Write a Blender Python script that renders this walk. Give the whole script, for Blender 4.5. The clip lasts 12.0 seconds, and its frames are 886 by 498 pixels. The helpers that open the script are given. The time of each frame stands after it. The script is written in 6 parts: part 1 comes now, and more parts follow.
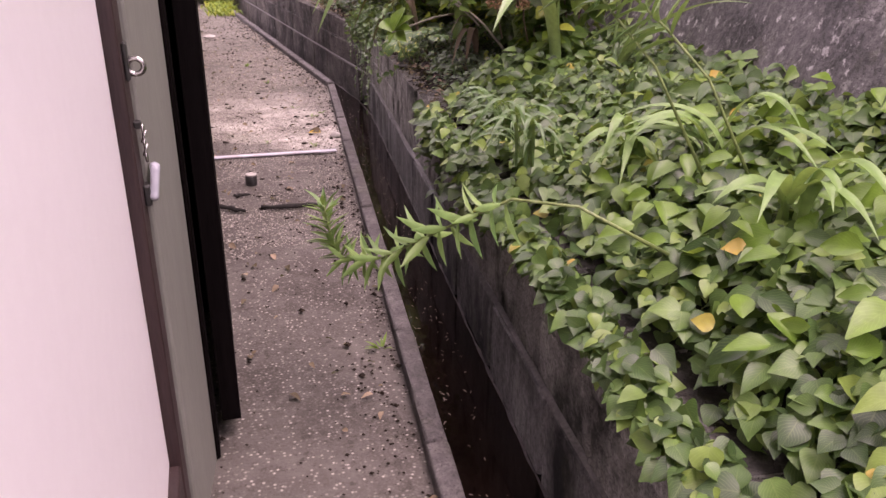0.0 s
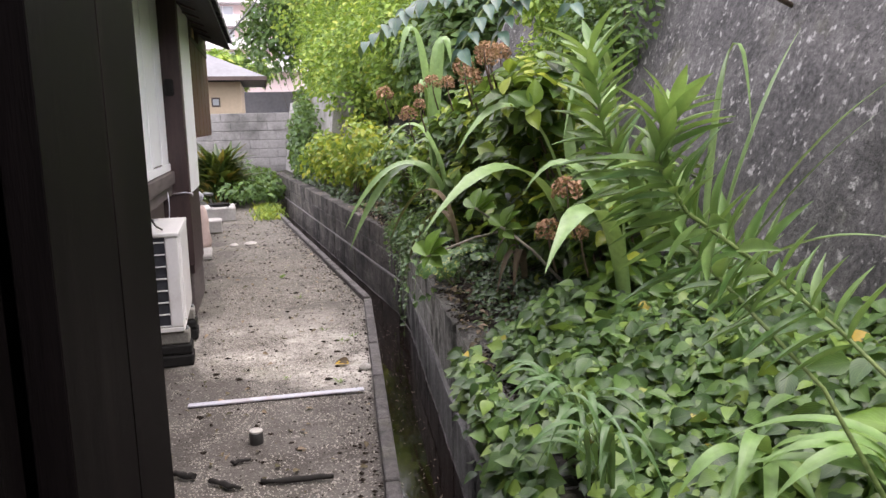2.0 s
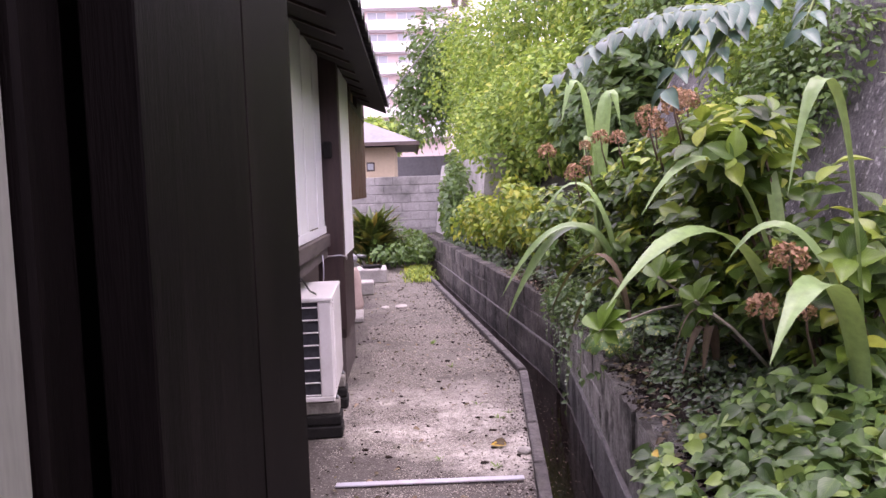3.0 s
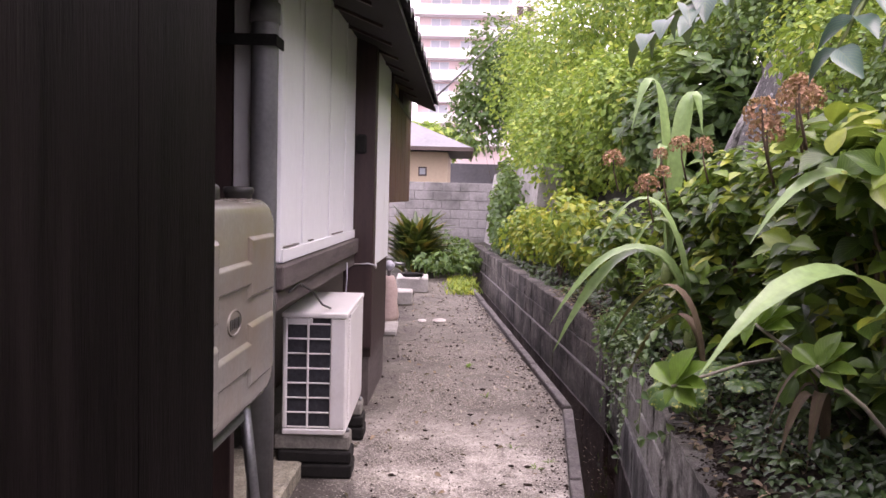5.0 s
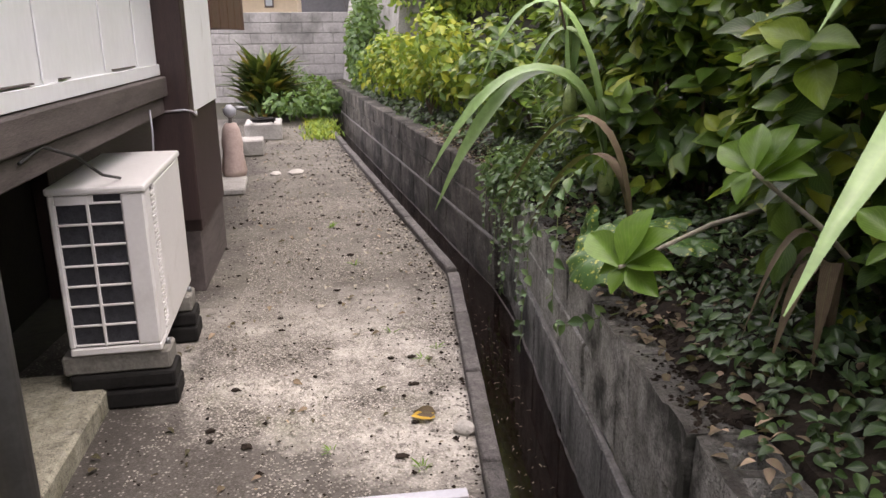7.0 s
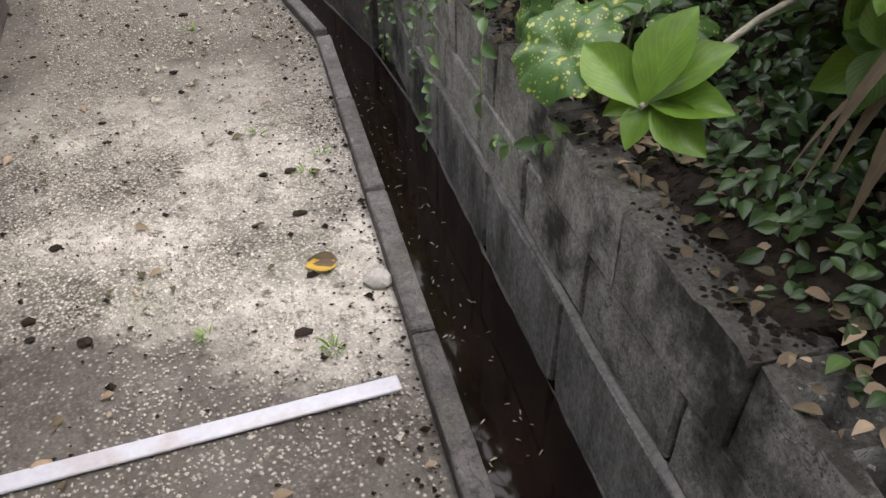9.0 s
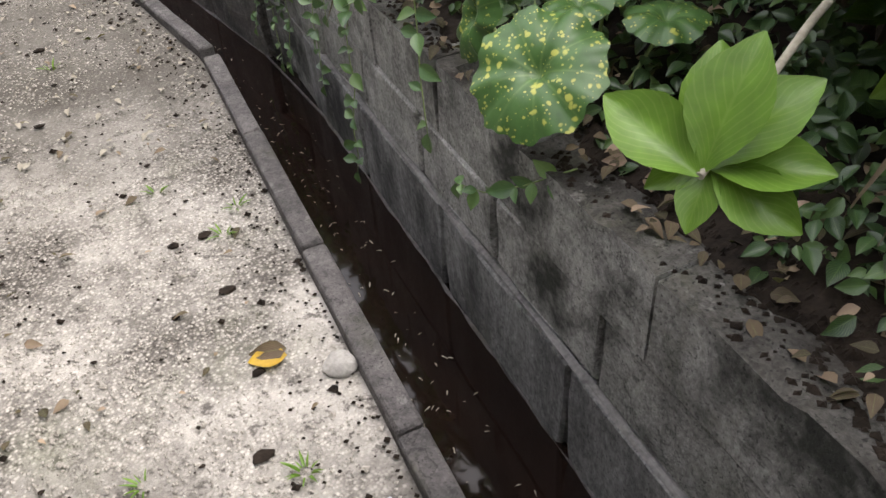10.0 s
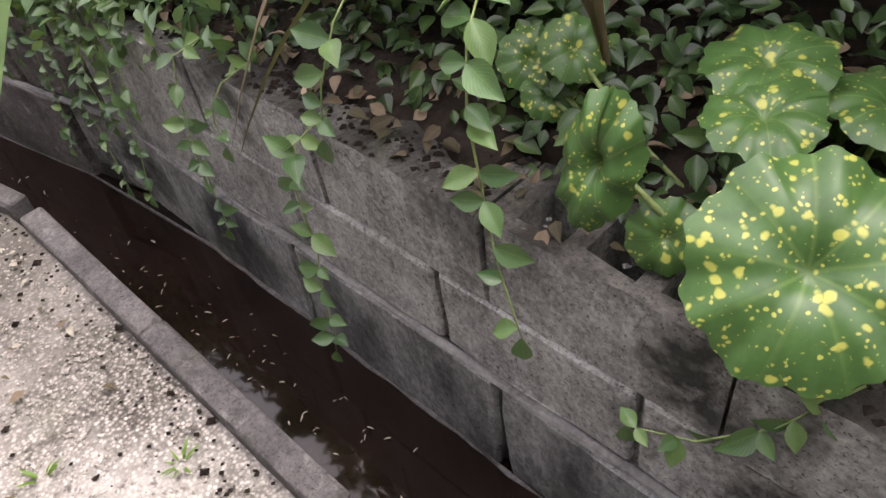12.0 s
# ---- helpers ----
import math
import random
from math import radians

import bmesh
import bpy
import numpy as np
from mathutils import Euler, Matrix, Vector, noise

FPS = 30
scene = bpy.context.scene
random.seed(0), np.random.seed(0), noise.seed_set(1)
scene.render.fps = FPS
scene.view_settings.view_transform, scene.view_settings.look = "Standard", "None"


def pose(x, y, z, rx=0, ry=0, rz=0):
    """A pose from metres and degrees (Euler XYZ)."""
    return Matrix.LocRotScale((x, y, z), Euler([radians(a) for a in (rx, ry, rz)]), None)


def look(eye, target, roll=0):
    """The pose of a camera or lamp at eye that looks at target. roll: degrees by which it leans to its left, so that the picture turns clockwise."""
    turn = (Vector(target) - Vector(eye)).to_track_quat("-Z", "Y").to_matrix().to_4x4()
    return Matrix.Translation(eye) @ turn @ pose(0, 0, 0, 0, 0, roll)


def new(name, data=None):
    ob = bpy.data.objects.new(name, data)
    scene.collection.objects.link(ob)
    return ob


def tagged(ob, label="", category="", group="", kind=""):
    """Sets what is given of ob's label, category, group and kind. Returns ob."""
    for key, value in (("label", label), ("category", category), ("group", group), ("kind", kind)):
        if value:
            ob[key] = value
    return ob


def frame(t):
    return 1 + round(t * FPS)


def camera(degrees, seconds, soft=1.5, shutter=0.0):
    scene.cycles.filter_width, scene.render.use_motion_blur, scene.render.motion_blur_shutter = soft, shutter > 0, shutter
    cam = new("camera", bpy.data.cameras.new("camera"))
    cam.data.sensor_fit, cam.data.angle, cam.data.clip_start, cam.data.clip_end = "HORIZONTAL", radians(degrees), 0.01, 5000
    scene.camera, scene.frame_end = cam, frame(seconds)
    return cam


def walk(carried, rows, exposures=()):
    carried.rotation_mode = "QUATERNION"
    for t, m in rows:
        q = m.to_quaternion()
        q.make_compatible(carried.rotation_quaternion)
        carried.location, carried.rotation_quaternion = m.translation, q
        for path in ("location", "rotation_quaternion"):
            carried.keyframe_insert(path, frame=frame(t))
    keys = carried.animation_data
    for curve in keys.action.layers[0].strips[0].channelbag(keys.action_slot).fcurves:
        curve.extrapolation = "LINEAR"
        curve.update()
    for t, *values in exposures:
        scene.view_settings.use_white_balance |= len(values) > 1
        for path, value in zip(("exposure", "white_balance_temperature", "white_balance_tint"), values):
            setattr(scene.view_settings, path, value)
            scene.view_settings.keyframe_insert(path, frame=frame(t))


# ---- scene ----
cam = camera(61.0, 12.0)
PATH = [
    (0, (-0.577, 0.459, 1.307), (-0.031, 2.213, 0.517), 0.9),
    (0.5, (-0.54, 0.689, 1.35), (-0.127, 2.529, 0.685), 0.5),
    (1, (-0.528, 0.876, 1.4), (-0.118, 2.755, 0.85), -0.0),
    (1.5, (-0.44, 1.013, 1.421), (-0.003, 2.915, 0.985), -0.8),
    (2, (-0.313, 1.188, 1.395), (0.136, 3.109, 1.063), -1.3),
    (2.5, (-0.335, 1.418, 1.393), (0.005, 3.373, 1.148), -2.1),
    (3, (-0.35, 1.558, 1.382), (-0.274, 3.55, 1.223), -1.9),
    (3.5, (-0.314, 1.663, 1.373), (-0.371, 3.658, 1.24), -0.2),
    (5.3, (-0.266, 2.341, 1.36), (-0.319, 4.335, 1.221), 1.7),
    (5.5, (-0.256, 2.431, 1.337), (-0.3, 4.424, 1.171), 1.3),
    (6, (-0.271, 2.68, 1.297), (-0.239, 4.667, 1.069), 0.6),
    (6.5, (-0.27, 2.888, 1.283), (-0.11, 4.851, 0.935), -0.2),
    (7, (-0.214, 3.159, 1.274), (0.074, 5.06, 0.722), -0.6),
    (7.5, (-0.21, 3.332, 1.274), (0.184, 5.158, 0.56), -0.4),
    (7.7, (-0.214, 3.378, 1.272), (0.201, 5.172, 0.491), -0.3),
    (9.3, (-0.178, 4.016, 1.244), (0.425, 5.451, -0.012), -0.5),
    (9.5, (-0.181, 4.085, 1.241), (0.458, 5.494, -0.026), -1.5),
    (10, (-0.116, 4.296, 1.222), (0.608, 5.643, -0.067), -4.3),
    (10.5, (-0.068, 4.493, 1.215), (0.749, 5.76, -0.1), -6.2),
    (11, (-0.063, 4.765, 1.188), (0.868, 5.916, -0.157), -6.2),
    (11.5, (-0.077, 4.985, 1.187), (0.94, 6.051, -0.165), -6.6),
    (12, (-0.001, 5.125, 1.184), (1.042, 6.128, -0.196), -8.8),
]
walk(cam, [(t, look(eye, target, roll)) for t, eye, target, roll in PATH],
     [(0.0, 1.4, 7150, 49), (1.5, 1.30, 7450, 15), (2.0, 1.36, 6600, 21), (3.0, 1.42, 6400, 46), (3.5, 1.35, 6480, 48), (5.5, 1.38, 6750, 35), (7.5, 1.28, 6950, 19), (9.5, 1.35, 6560, 15), (11.0, 1.66, 6700, 16), (12.0, 1.80, 6720, 23)])

# ---- world, sun, exposure ----
world = bpy.data.worlds.new("sky")
scene.world = world
world.use_nodes = True
wn, wl = world.node_tree.nodes, world.node_tree.links
sky = wn.new("ShaderNodeTexSky")
sky.sky_type, sky.sun_disc = "NISHITA", False
sky.sun_elevation, sky.sun_rotation = radians(70), radians(45)
sky.dust_density, sky.ozone_density = 4.0, 1.0
cloud = wn.new("ShaderNodeMix")
cloud.data_type = "RGBA"
cloud.inputs["Factor"].default_value = 0.8
cloud.inputs["B"].default_value = (9.5, 9.6, 9.9, 1)
wl.new(sky.outputs["Color"], cloud.inputs["A"])
wl.new(cloud.outputs["Result"], wn["Background"].inputs["Color"])
wn["Background"].inputs["Strength"].default_value = 0.15

sun_data = bpy.data.lights.new("sun", "SUN")
sun_data.energy, sun_data.angle, sun_data.color = 1.2, radians(35), (1.0, 0.96, 0.9)
sun = new("sun", sun_data)
sun.matrix_world = look((3.5, 2.5, 12), (0, 6, 0))


# ---- materials ----
def nodes_of(mat):
    mat.use_nodes = True
    nt = mat.node_tree
    return nt, nt.nodes["Principled BSDF"]


def mapping(nt, scale=(1, 1, 1), space="Object"):
    tc = nt.nodes.new("ShaderNodeTexCoord")
    mp = nt.nodes.new("ShaderNodeMapping")
    mp.inputs["Scale"].default_value = scale
    nt.links.new(tc.outputs[space], mp.inputs["Vector"])
    return mp.outputs["Vector"]


def world_place(nt, scale=(1, 1, 1)):
    geo = nt.nodes.new("ShaderNodeNewGeometry")
    mp = nt.nodes.new("ShaderNodeMapping")
    mp.inputs["Scale"].default_value = scale
    nt.links.new(geo.outputs["Position"], mp.inputs["Vector"])
    return mp.outputs["Vector"]


def noise_tex(nt, vec, scale, detail=4, rough=0.6):
    n = nt.nodes.new("ShaderNodeTexNoise")
    n.inputs["Scale"].default_value, n.inputs["Detail"].default_value, n.inputs["Roughness"].default_value = scale, detail, rough
    nt.links.new(vec, n.inputs["Vector"])
    return n.outputs["Fac"]


def ramp(nt, fac, stops):
    r = nt.nodes.new("ShaderNodeValToRGB")
    els = r.color_ramp.elements
    while len(els) < len(stops):
        els.new(0.5)
    for e, (p, c) in zip(els, stops):
        e.position = p
        e.color = (*c, 1) if len(c) == 3 else c
    nt.links.new(fac, r.inputs["Fac"])
    return r.outputs["Color"]


def mix(nt, fac, a, b, kind="MIX"):
    m = nt.nodes.new("ShaderNodeMix")
    m.data_type, m.blend_type = "RGBA", kind
    for sock, v in (("Factor", fac), ("A", a), ("B", b)):
        s = m.inputs[sock]
        if isinstance(v, (int, float)):
            s.default_value = v
        elif isinstance(v, tuple):
            s.default_value = (*v, 1)
        else:
            nt.links.new(v, s)
    return m.outputs["Result"]


def bump(nt, bsdf, height, strength=0.4, distance=0.01, chain=None):
    b = nt.nodes.new("ShaderNodeBump")
    b.inputs["Strength"].default_value, b.inputs["Distance"].default_value = strength, distance
    nt.links.new(height, b.inputs["Height"])
    if chain is not None:
        nt.links.new(chain, b.inputs["Normal"])
    nt.links.new(b.outputs["Normal"], bsdf.inputs["Normal"])
    return b.outputs["Normal"]


def rnd(nt, per="object"):
    if per == "object":
        return nt.nodes.new("ShaderNodeObjectInfo").outputs["Random"]
    return nt.nodes.new("ShaderNodeNewGeometry").outputs["Random Per Island"]


def surface(name, dark, light, scale=6.0, fine=60.0, rough=0.8, metal=0.0, relief=0.3, stretch=(1, 1, 1), vary=0.0, stain=None, stain_at=(0.55, 0.75), stain_scale=1.6, spec=0.5):
    """A surface with grain at two scales, relief, an optional stain, and a shift from piece to piece."""
    mat = bpy.data.materials.new(name)
    nt, b = nodes_of(mat)
    v = world_place(nt, stretch)
    coarse, grain = noise_tex(nt, v, scale), noise_tex(nt, v, fine, 3)
    both = nt.nodes.new("ShaderNodeMath")
    both.operation = "MULTIPLY_ADD"
    both.inputs[1].default_value = 0.55
    nt.links.new(coarse, both.inputs[0])
    half = nt.nodes.new("ShaderNodeMath")
    half.operation = "MULTIPLY"
    half.inputs[1].default_value = 0.45
    nt.links.new(grain, half.inputs[0])
    nt.links.new(half.outputs[0], both.inputs[2])
    col = ramp(nt, both.outputs[0], [(0.34, dark), (0.66, light)])
    if stain is not None:
        s = ramp(nt, noise_tex(nt, v, stain_scale, 5, 0.65), [(stain_at[0], (0, 0, 0)), (stain_at[1], (1, 1, 1))])
        col = mix(nt, s, col, stain)
    if vary:
        f = ramp(nt, rnd(nt), [(0, (1 - vary,) * 3), (1, (1 + vary,) * 3)])
        col = mix(nt, 1.0, col, f, "MULTIPLY")
    nt.links.new(col, b.inputs["Base Color"])
    b.inputs["Roughness"].default_value, b.inputs["Metallic"].default_value = rough, metal
    b.inputs["Specular IOR Level"].default_value = spec
    bump(nt, b, both.outputs[0], relief, 0.01)
    return mat


def leaf_material(name, stops, gloss=0.45, glow=0.3, veins=9.0, spots=None):
    """A leaf blade: colour from leaf to leaf, paler midrib and side veins, light passing through."""
    mat = bpy.data.materials.new(name)
    nt, b = nodes_of(mat)
    col = ramp(nt, rnd(nt, "island"), stops)
    uv = mapping(nt, (1, 1, 1), "UV")
    sep = nt.nodes.new("ShaderNodeSeparateXYZ")
    nt.links.new(uv, sep.inputs[0])
    off = nt.nodes.new("ShaderNodeMath")
    off.operation = "SUBTRACT"
    off.inputs[1].default_value = 0.5
    nt.links.new(sep.outputs["X"], off.inputs[0])
    side = nt.nodes.new("ShaderNodeMath")
    side.operation = "ABSOLUTE"
    nt.links.new(off.outputs[0], side.inputs[0])
    slant = nt.nodes.new("ShaderNodeMath")
    slant.operation = "SUBTRACT"
    nt.links.new(sep.outputs["Y"], slant.inputs[0])
    nt.links.new(side.outputs[0], slant.inputs[1])
    many = nt.nodes.new("ShaderNodeMath")
    many.operation = "PINGPONG"
    many.inputs[1].default_value = 0.5 / veins
    nt.links.new(slant.outputs[0], many.inputs[0])
    vein = ramp(nt, many.outputs[0], [(0.0, (1, 1, 1)), (0.16 / veins, (0, 0, 0))])
    rib = ramp(nt, side.outputs[0], [(0.0, (1, 1, 1)), (0.035, (0, 0, 0))])
    lines = mix(nt, 1.0, vein, rib, "LIGHTEN")
    pale = mix(nt, 0.55, col, (0.32, 0.44, 0.14))
    soft = nt.nodes.new("ShaderNodeMath")
    soft.operation = "MULTIPLY"
    soft.inputs[1].default_value = 0.4
    nt.links.new(lines, soft.inputs[0])
    col = mix(nt, soft.outputs[0], col, pale)
    blotch = noise_tex(nt, world_place(nt), 35, 3)
    col = mix(nt, 0.5, col, ramp(nt, blotch, [(0.3, (0.55, 0.55, 0.5)), (0.7, (1.25, 1.25, 1.1))]), "MULTIPLY")
    if spots is not None:
        here = world_place(nt)
        bend = nt.nodes.new("ShaderNodeTexNoise")
        bend.inputs["Scale"].default_value = 60
        nt.links.new(here, bend.inputs["Vector"])
        moved = mix(nt, 0.005, here, bend.outputs["Color"], "LINEAR_LIGHT")
        for scale, lo, hi, most in ((56, 0.44, 0.64, 0.30), (120, 0.46, 0.62, 0.26)):
            vo = nt.nodes.new("ShaderNodeTexVoronoi")
            vo.inputs["Scale"].default_value = scale
            nt.links.new(moved, vo.inputs["Vector"])
            d = nt.nodes.new("ShaderNodeMath")
            d.operation = "SUBTRACT"
            nt.links.new(vo.outputs["Distance"], d.inputs[0])
            k = ramp(nt, noise_tex(nt, here, scale * 0.36, 2), [(lo, (0, 0, 0)), (hi, (most,) * 3)])
            nt.links.new(k, d.inputs[1])
            m = ramp(nt, d.outputs[0], [(0.0, (0.9, 0.9, 0.9)), (0.13, (0, 0, 0))])
            col = mix(nt, m, col, spots)
    nt.links.new(col, b.inputs["Base Color"])
    b.inputs["Roughness"].default_value = gloss
    b.inputs["Specular IOR Level"].default_value = 0.4
    bump(nt, b, lines, -0.25, 0.002)
    tr = nt.nodes.new("ShaderNodeBsdfTranslucent")
    nt.links.new(mix(nt, 0.5, col, (0.30, 0.42, 0.05)), tr.inputs["Color"])
    ms = nt.nodes.new("ShaderNodeMixShader")
    ms.inputs["Fac"].default_value = glow
    nt.links.new(b.outputs[0], ms.inputs[1])
    nt.links.new(tr.outputs[0], ms.inputs[2])
    nt.links.new(ms.outputs[0], nt.nodes["Material Output"].inputs["Surface"])
    return mat


def gravel_material():
    """Weathered concrete with exposed pale grit, random damp patches and green film; darker at both ends and towards
    the house.
    """
    mat = bpy.data.materials.new("exposed_aggregate")
    nt, b = nodes_of(mat)
    v = world_place(nt)
    vo = nt.nodes.new("ShaderNodeTexVoronoi")
    vo.inputs["Scale"].default_value = 120
    nt.links.new(v, vo.inputs["Vector"])
    grit = ramp(nt, vo.outputs["Color"], [(0.0, (0.07, 0.062, 0.052)), (0.35, (0.24, 0.22, 0.19)), (0.6, (0.50, 0.465, 0.41)), (1.0, (0.84, 0.80, 0.72))])
    mortar = ramp(nt, vo.outputs["Distance"], [(0.25, (1, 1, 1)), (0.6, (0.25, 0.24, 0.23))])
    col = mix(nt, 1.0, grit, mortar, "MULTIPLY")
    vo2 = nt.nodes.new("ShaderNodeTexVoronoi")
    vo2.inputs["Scale"].default_value = 75
    nt.links.new(v, vo2.inputs["Vector"])
    chips = ramp(nt, vo2.outputs["Distance"], [(0.10, (0.8, 0.8, 0.8)), (0.42, (0, 0, 0))])
    chip_on = ramp(nt, vo2.outputs["Color"], [(0.5, (0, 0, 0)), (0.75, (1, 1, 1))])
    cement = ramp(nt, noise_tex(nt, v, 14, 6), [(0.3, (0.34, 0.32, 0.285)), (0.7, (0.60, 0.57, 0.515))])
    worn = ramp(nt, noise_tex(nt, v, 2.2, 5), [(0.35, (0, 0, 0)), (0.65, (1, 1, 1))])
    col = mix(nt, worn, cement, col)
    damp = ramp(nt, noise_tex(nt, v, 1.1, 6, 0.7), [(0.50, (0, 0, 0)), (0.66, (0.75, 0.75, 0.75))])
    col = mix(nt, damp, col, mix(nt, 0.62, col, (0.075, 0.066, 0.056)))
    specks = ramp(nt, noise_tex(nt, v, 17, 5, 0.75), [(0.56, (0, 0, 0)), (0.64, (0.8, 0.8, 0.8))])
    col = mix(nt, specks, col, (0.055, 0.047, 0.04))
    bits = ramp(nt, noise_tex(nt, v, 58, 4, 0.8), [(0.60, (0, 0, 0)), (0.66, (0.8, 0.8, 0.8))])
    col = mix(nt, bits, col, (0.045, 0.038, 0.03))
    moss = ramp(nt, noise_tex(nt, v, 1.7, 6, 0.7), [(0.56, (0, 0, 0)), (0.72, (0.5, 0.5, 0.5))])
    col = mix(nt, moss, col, (0.13, 0.15, 0.075))
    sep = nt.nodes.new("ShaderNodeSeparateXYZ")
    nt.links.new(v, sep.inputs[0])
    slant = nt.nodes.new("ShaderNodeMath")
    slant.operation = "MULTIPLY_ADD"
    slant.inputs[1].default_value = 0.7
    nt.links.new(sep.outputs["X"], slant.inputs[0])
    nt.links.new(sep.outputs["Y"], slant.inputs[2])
    # Tone darkens by position: far end, near end on a slant, house side.
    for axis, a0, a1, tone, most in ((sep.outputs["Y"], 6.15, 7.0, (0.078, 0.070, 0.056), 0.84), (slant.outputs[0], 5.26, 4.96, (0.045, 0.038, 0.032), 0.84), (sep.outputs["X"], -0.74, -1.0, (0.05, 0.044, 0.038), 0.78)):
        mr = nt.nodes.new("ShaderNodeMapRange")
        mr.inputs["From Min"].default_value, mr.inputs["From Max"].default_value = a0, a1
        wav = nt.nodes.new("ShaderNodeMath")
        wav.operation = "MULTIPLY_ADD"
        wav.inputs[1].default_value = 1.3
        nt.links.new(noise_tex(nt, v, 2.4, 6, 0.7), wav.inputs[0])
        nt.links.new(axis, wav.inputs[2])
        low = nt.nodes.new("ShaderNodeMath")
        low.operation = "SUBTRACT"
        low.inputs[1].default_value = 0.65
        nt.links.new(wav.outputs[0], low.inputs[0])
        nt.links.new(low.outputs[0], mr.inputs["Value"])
        film_tone = nt.nodes.new("ShaderNodeMath")
        film_tone.operation = "MULTIPLY"
        film_tone.inputs[1].default_value = most
        nt.links.new(mr.outputs["Result"], film_tone.inputs[0])
        col = mix(nt, film_tone.outputs[0], col, tone)
    col = mix(nt, mix(nt, 1.0, chips, chip_on, "MULTIPLY"), col, (0.46, 0.43, 0.385))
    nt.links.new(col, b.inputs["Base Color"])
    b.inputs["Roughness"].default_value = 0.85
    n1 = bump(nt, b, vo.outputs["Distance"], -0.9, 0.008)
    n2 = bump(nt, b, noise_tex(nt, v, 6, 6), 0.7, 0.025, n1)
    bump(nt, b, noise_tex(nt, v, 45, 5, 0.75), 0.9, 0.010, n2)
    return mat


def concrete(name, *args, **kw):
    """Weathered concrete: the common surface with pits, dark runs down the face and a green-brown film."""
    mat = surface(name, *args, **kw)
    nt, b = mat.node_tree, mat.node_tree.nodes["Principled BSDF"]
    col = b.inputs["Base Color"].links[0].from_socket
    v = world_place(nt)
    runs = ramp(nt, noise_tex(nt, world_place(nt, (9, 9, 1.2)), 1.6, 6, 0.7), [(0.47, (0, 0, 0)), (0.62, (0.42, 0.42, 0.42))])
    col = mix(nt, runs, col, mix(nt, 0.65, col, (0.022, 0.022, 0.020)))
    pale = ramp(nt, noise_tex(nt, v, 11, 6, 0.75), [(0.58, (0, 0, 0)), (0.70, (0.5, 0.5, 0.5))])
    col = mix(nt, pale, col, (0.36, 0.35, 0.33))
    film_tone = ramp(nt, noise_tex(nt, v, 3.1, 6, 0.7), [(0.56, (0, 0, 0)), (0.68, (0.45, 0.45, 0.45))])
    col = mix(nt, film_tone, col, (0.075, 0.078, 0.042))
    rough = ramp(nt, noise_tex(nt, v, 42, 6, 0.85), [(0.36, (0.35, 0.35, 0.34)), (0.5, (1, 1, 1)), (0.66, (1.35, 1.33, 1.3))])
    col = mix(nt, 0.65, col, rough, "MULTIPLY")
    cracks = ramp(nt, noise_tex(nt, v, 5.5, 8, 0.62), [(0.488, (1, 1, 1)), (0.5, (0.22, 0.22, 0.22)), (0.512, (1, 1, 1))])
    patch = ramp(nt, noise_tex(nt, world_place(nt, (1.3, 1.3, 1.3)), 2.3, 2), [(0.50, (0, 0, 0)), (0.58, (0.8, 0.8, 0.8))])
    col = mix(nt, patch, col, mix(nt, 1.0, col, cracks, "MULTIPLY"))
    pits = ramp(nt, noise_tex(nt, v, 160, 2), [(0.60, (1, 1, 1)), (0.68, (0.3, 0.3, 0.3))])
    col = mix(nt, 1.0, col, pits, "MULTIPLY")
    nt.links.new(col, b.inputs["Base Color"])
    old = b.inputs["Normal"].links[0].from_socket
    bump(nt, b, pits, 0.5, 0.003, bump(nt, b, noise_tex(nt, v, 42, 6, 0.85), 0.6, 0.008, old))
    return mat


M = {}
M["gravel"] = gravel_material()
M["soil"] = surface("damp_soil", (0.006, 0.0045, 0.0035), (0.030, 0.022, 0.016), 8, 70, 0.95, relief=0.9, spec=0.2)
M["hill"] = surface("hill_soil", (0.010, 0.010, 0.006), (0.035, 0.034, 0.02), 5, 40, 0.95, relief=0.6)
M["kerb"] = concrete("kerb_concrete", (0.045, 0.041, 0.041), (0.145, 0.134, 0.130), 10, 120, 0.8, relief=0.35, vary=0.15, stain=(0.05, 0.052, 0.045), stain_scale=4)
M["block"] = concrete("wall_block_concrete", (0.150, 0.148, 0.138), (0.50, 0.495, 0.465), 7, 110, 0.85, relief=0.7, vary=0.16, stain=(0.035, 0.037, 0.030), stain_at=(0.50, 0.62), stain_scale=2.8)
# Darker, browner block concrete for the run past the bend.
M["block_far"] = concrete("dark_brown_block_concrete", (0.045, 0.039, 0.034), (0.20, 0.180, 0.160), 7, 110, 0.85, relief=0.7, vary=0.16, stain=(0.018, 0.015, 0.012), stain_at=(0.42, 0.58), stain_scale=2.2)
M["block_top"] = concrete("dirt_covered_concrete", (0.035, 0.033, 0.029), (0.15, 0.145, 0.13), 9, 110, 0.9, relief=0.8, stain=(0.020, 0.017, 0.013), stain_at=(0.44, 0.60), stain_scale=6)
M["plate"] = concrete("drain_plate_concrete", (0.095, 0.095, 0.094), (0.44, 0.436, 0.422), 5, 90, 0.7, relief=0.3, vary=0.15, stretch=(1, 1, 0.5), stain=(0.018, 0.018, 0.018), stain_at=(0.46, 0.62), stain_scale=3.0)
M["mortar"] = surface("pale_mortar", (0.09, 0.087, 0.082), (0.24, 0.232, 0.22), 12, 90, 0.9, relief=0.4)
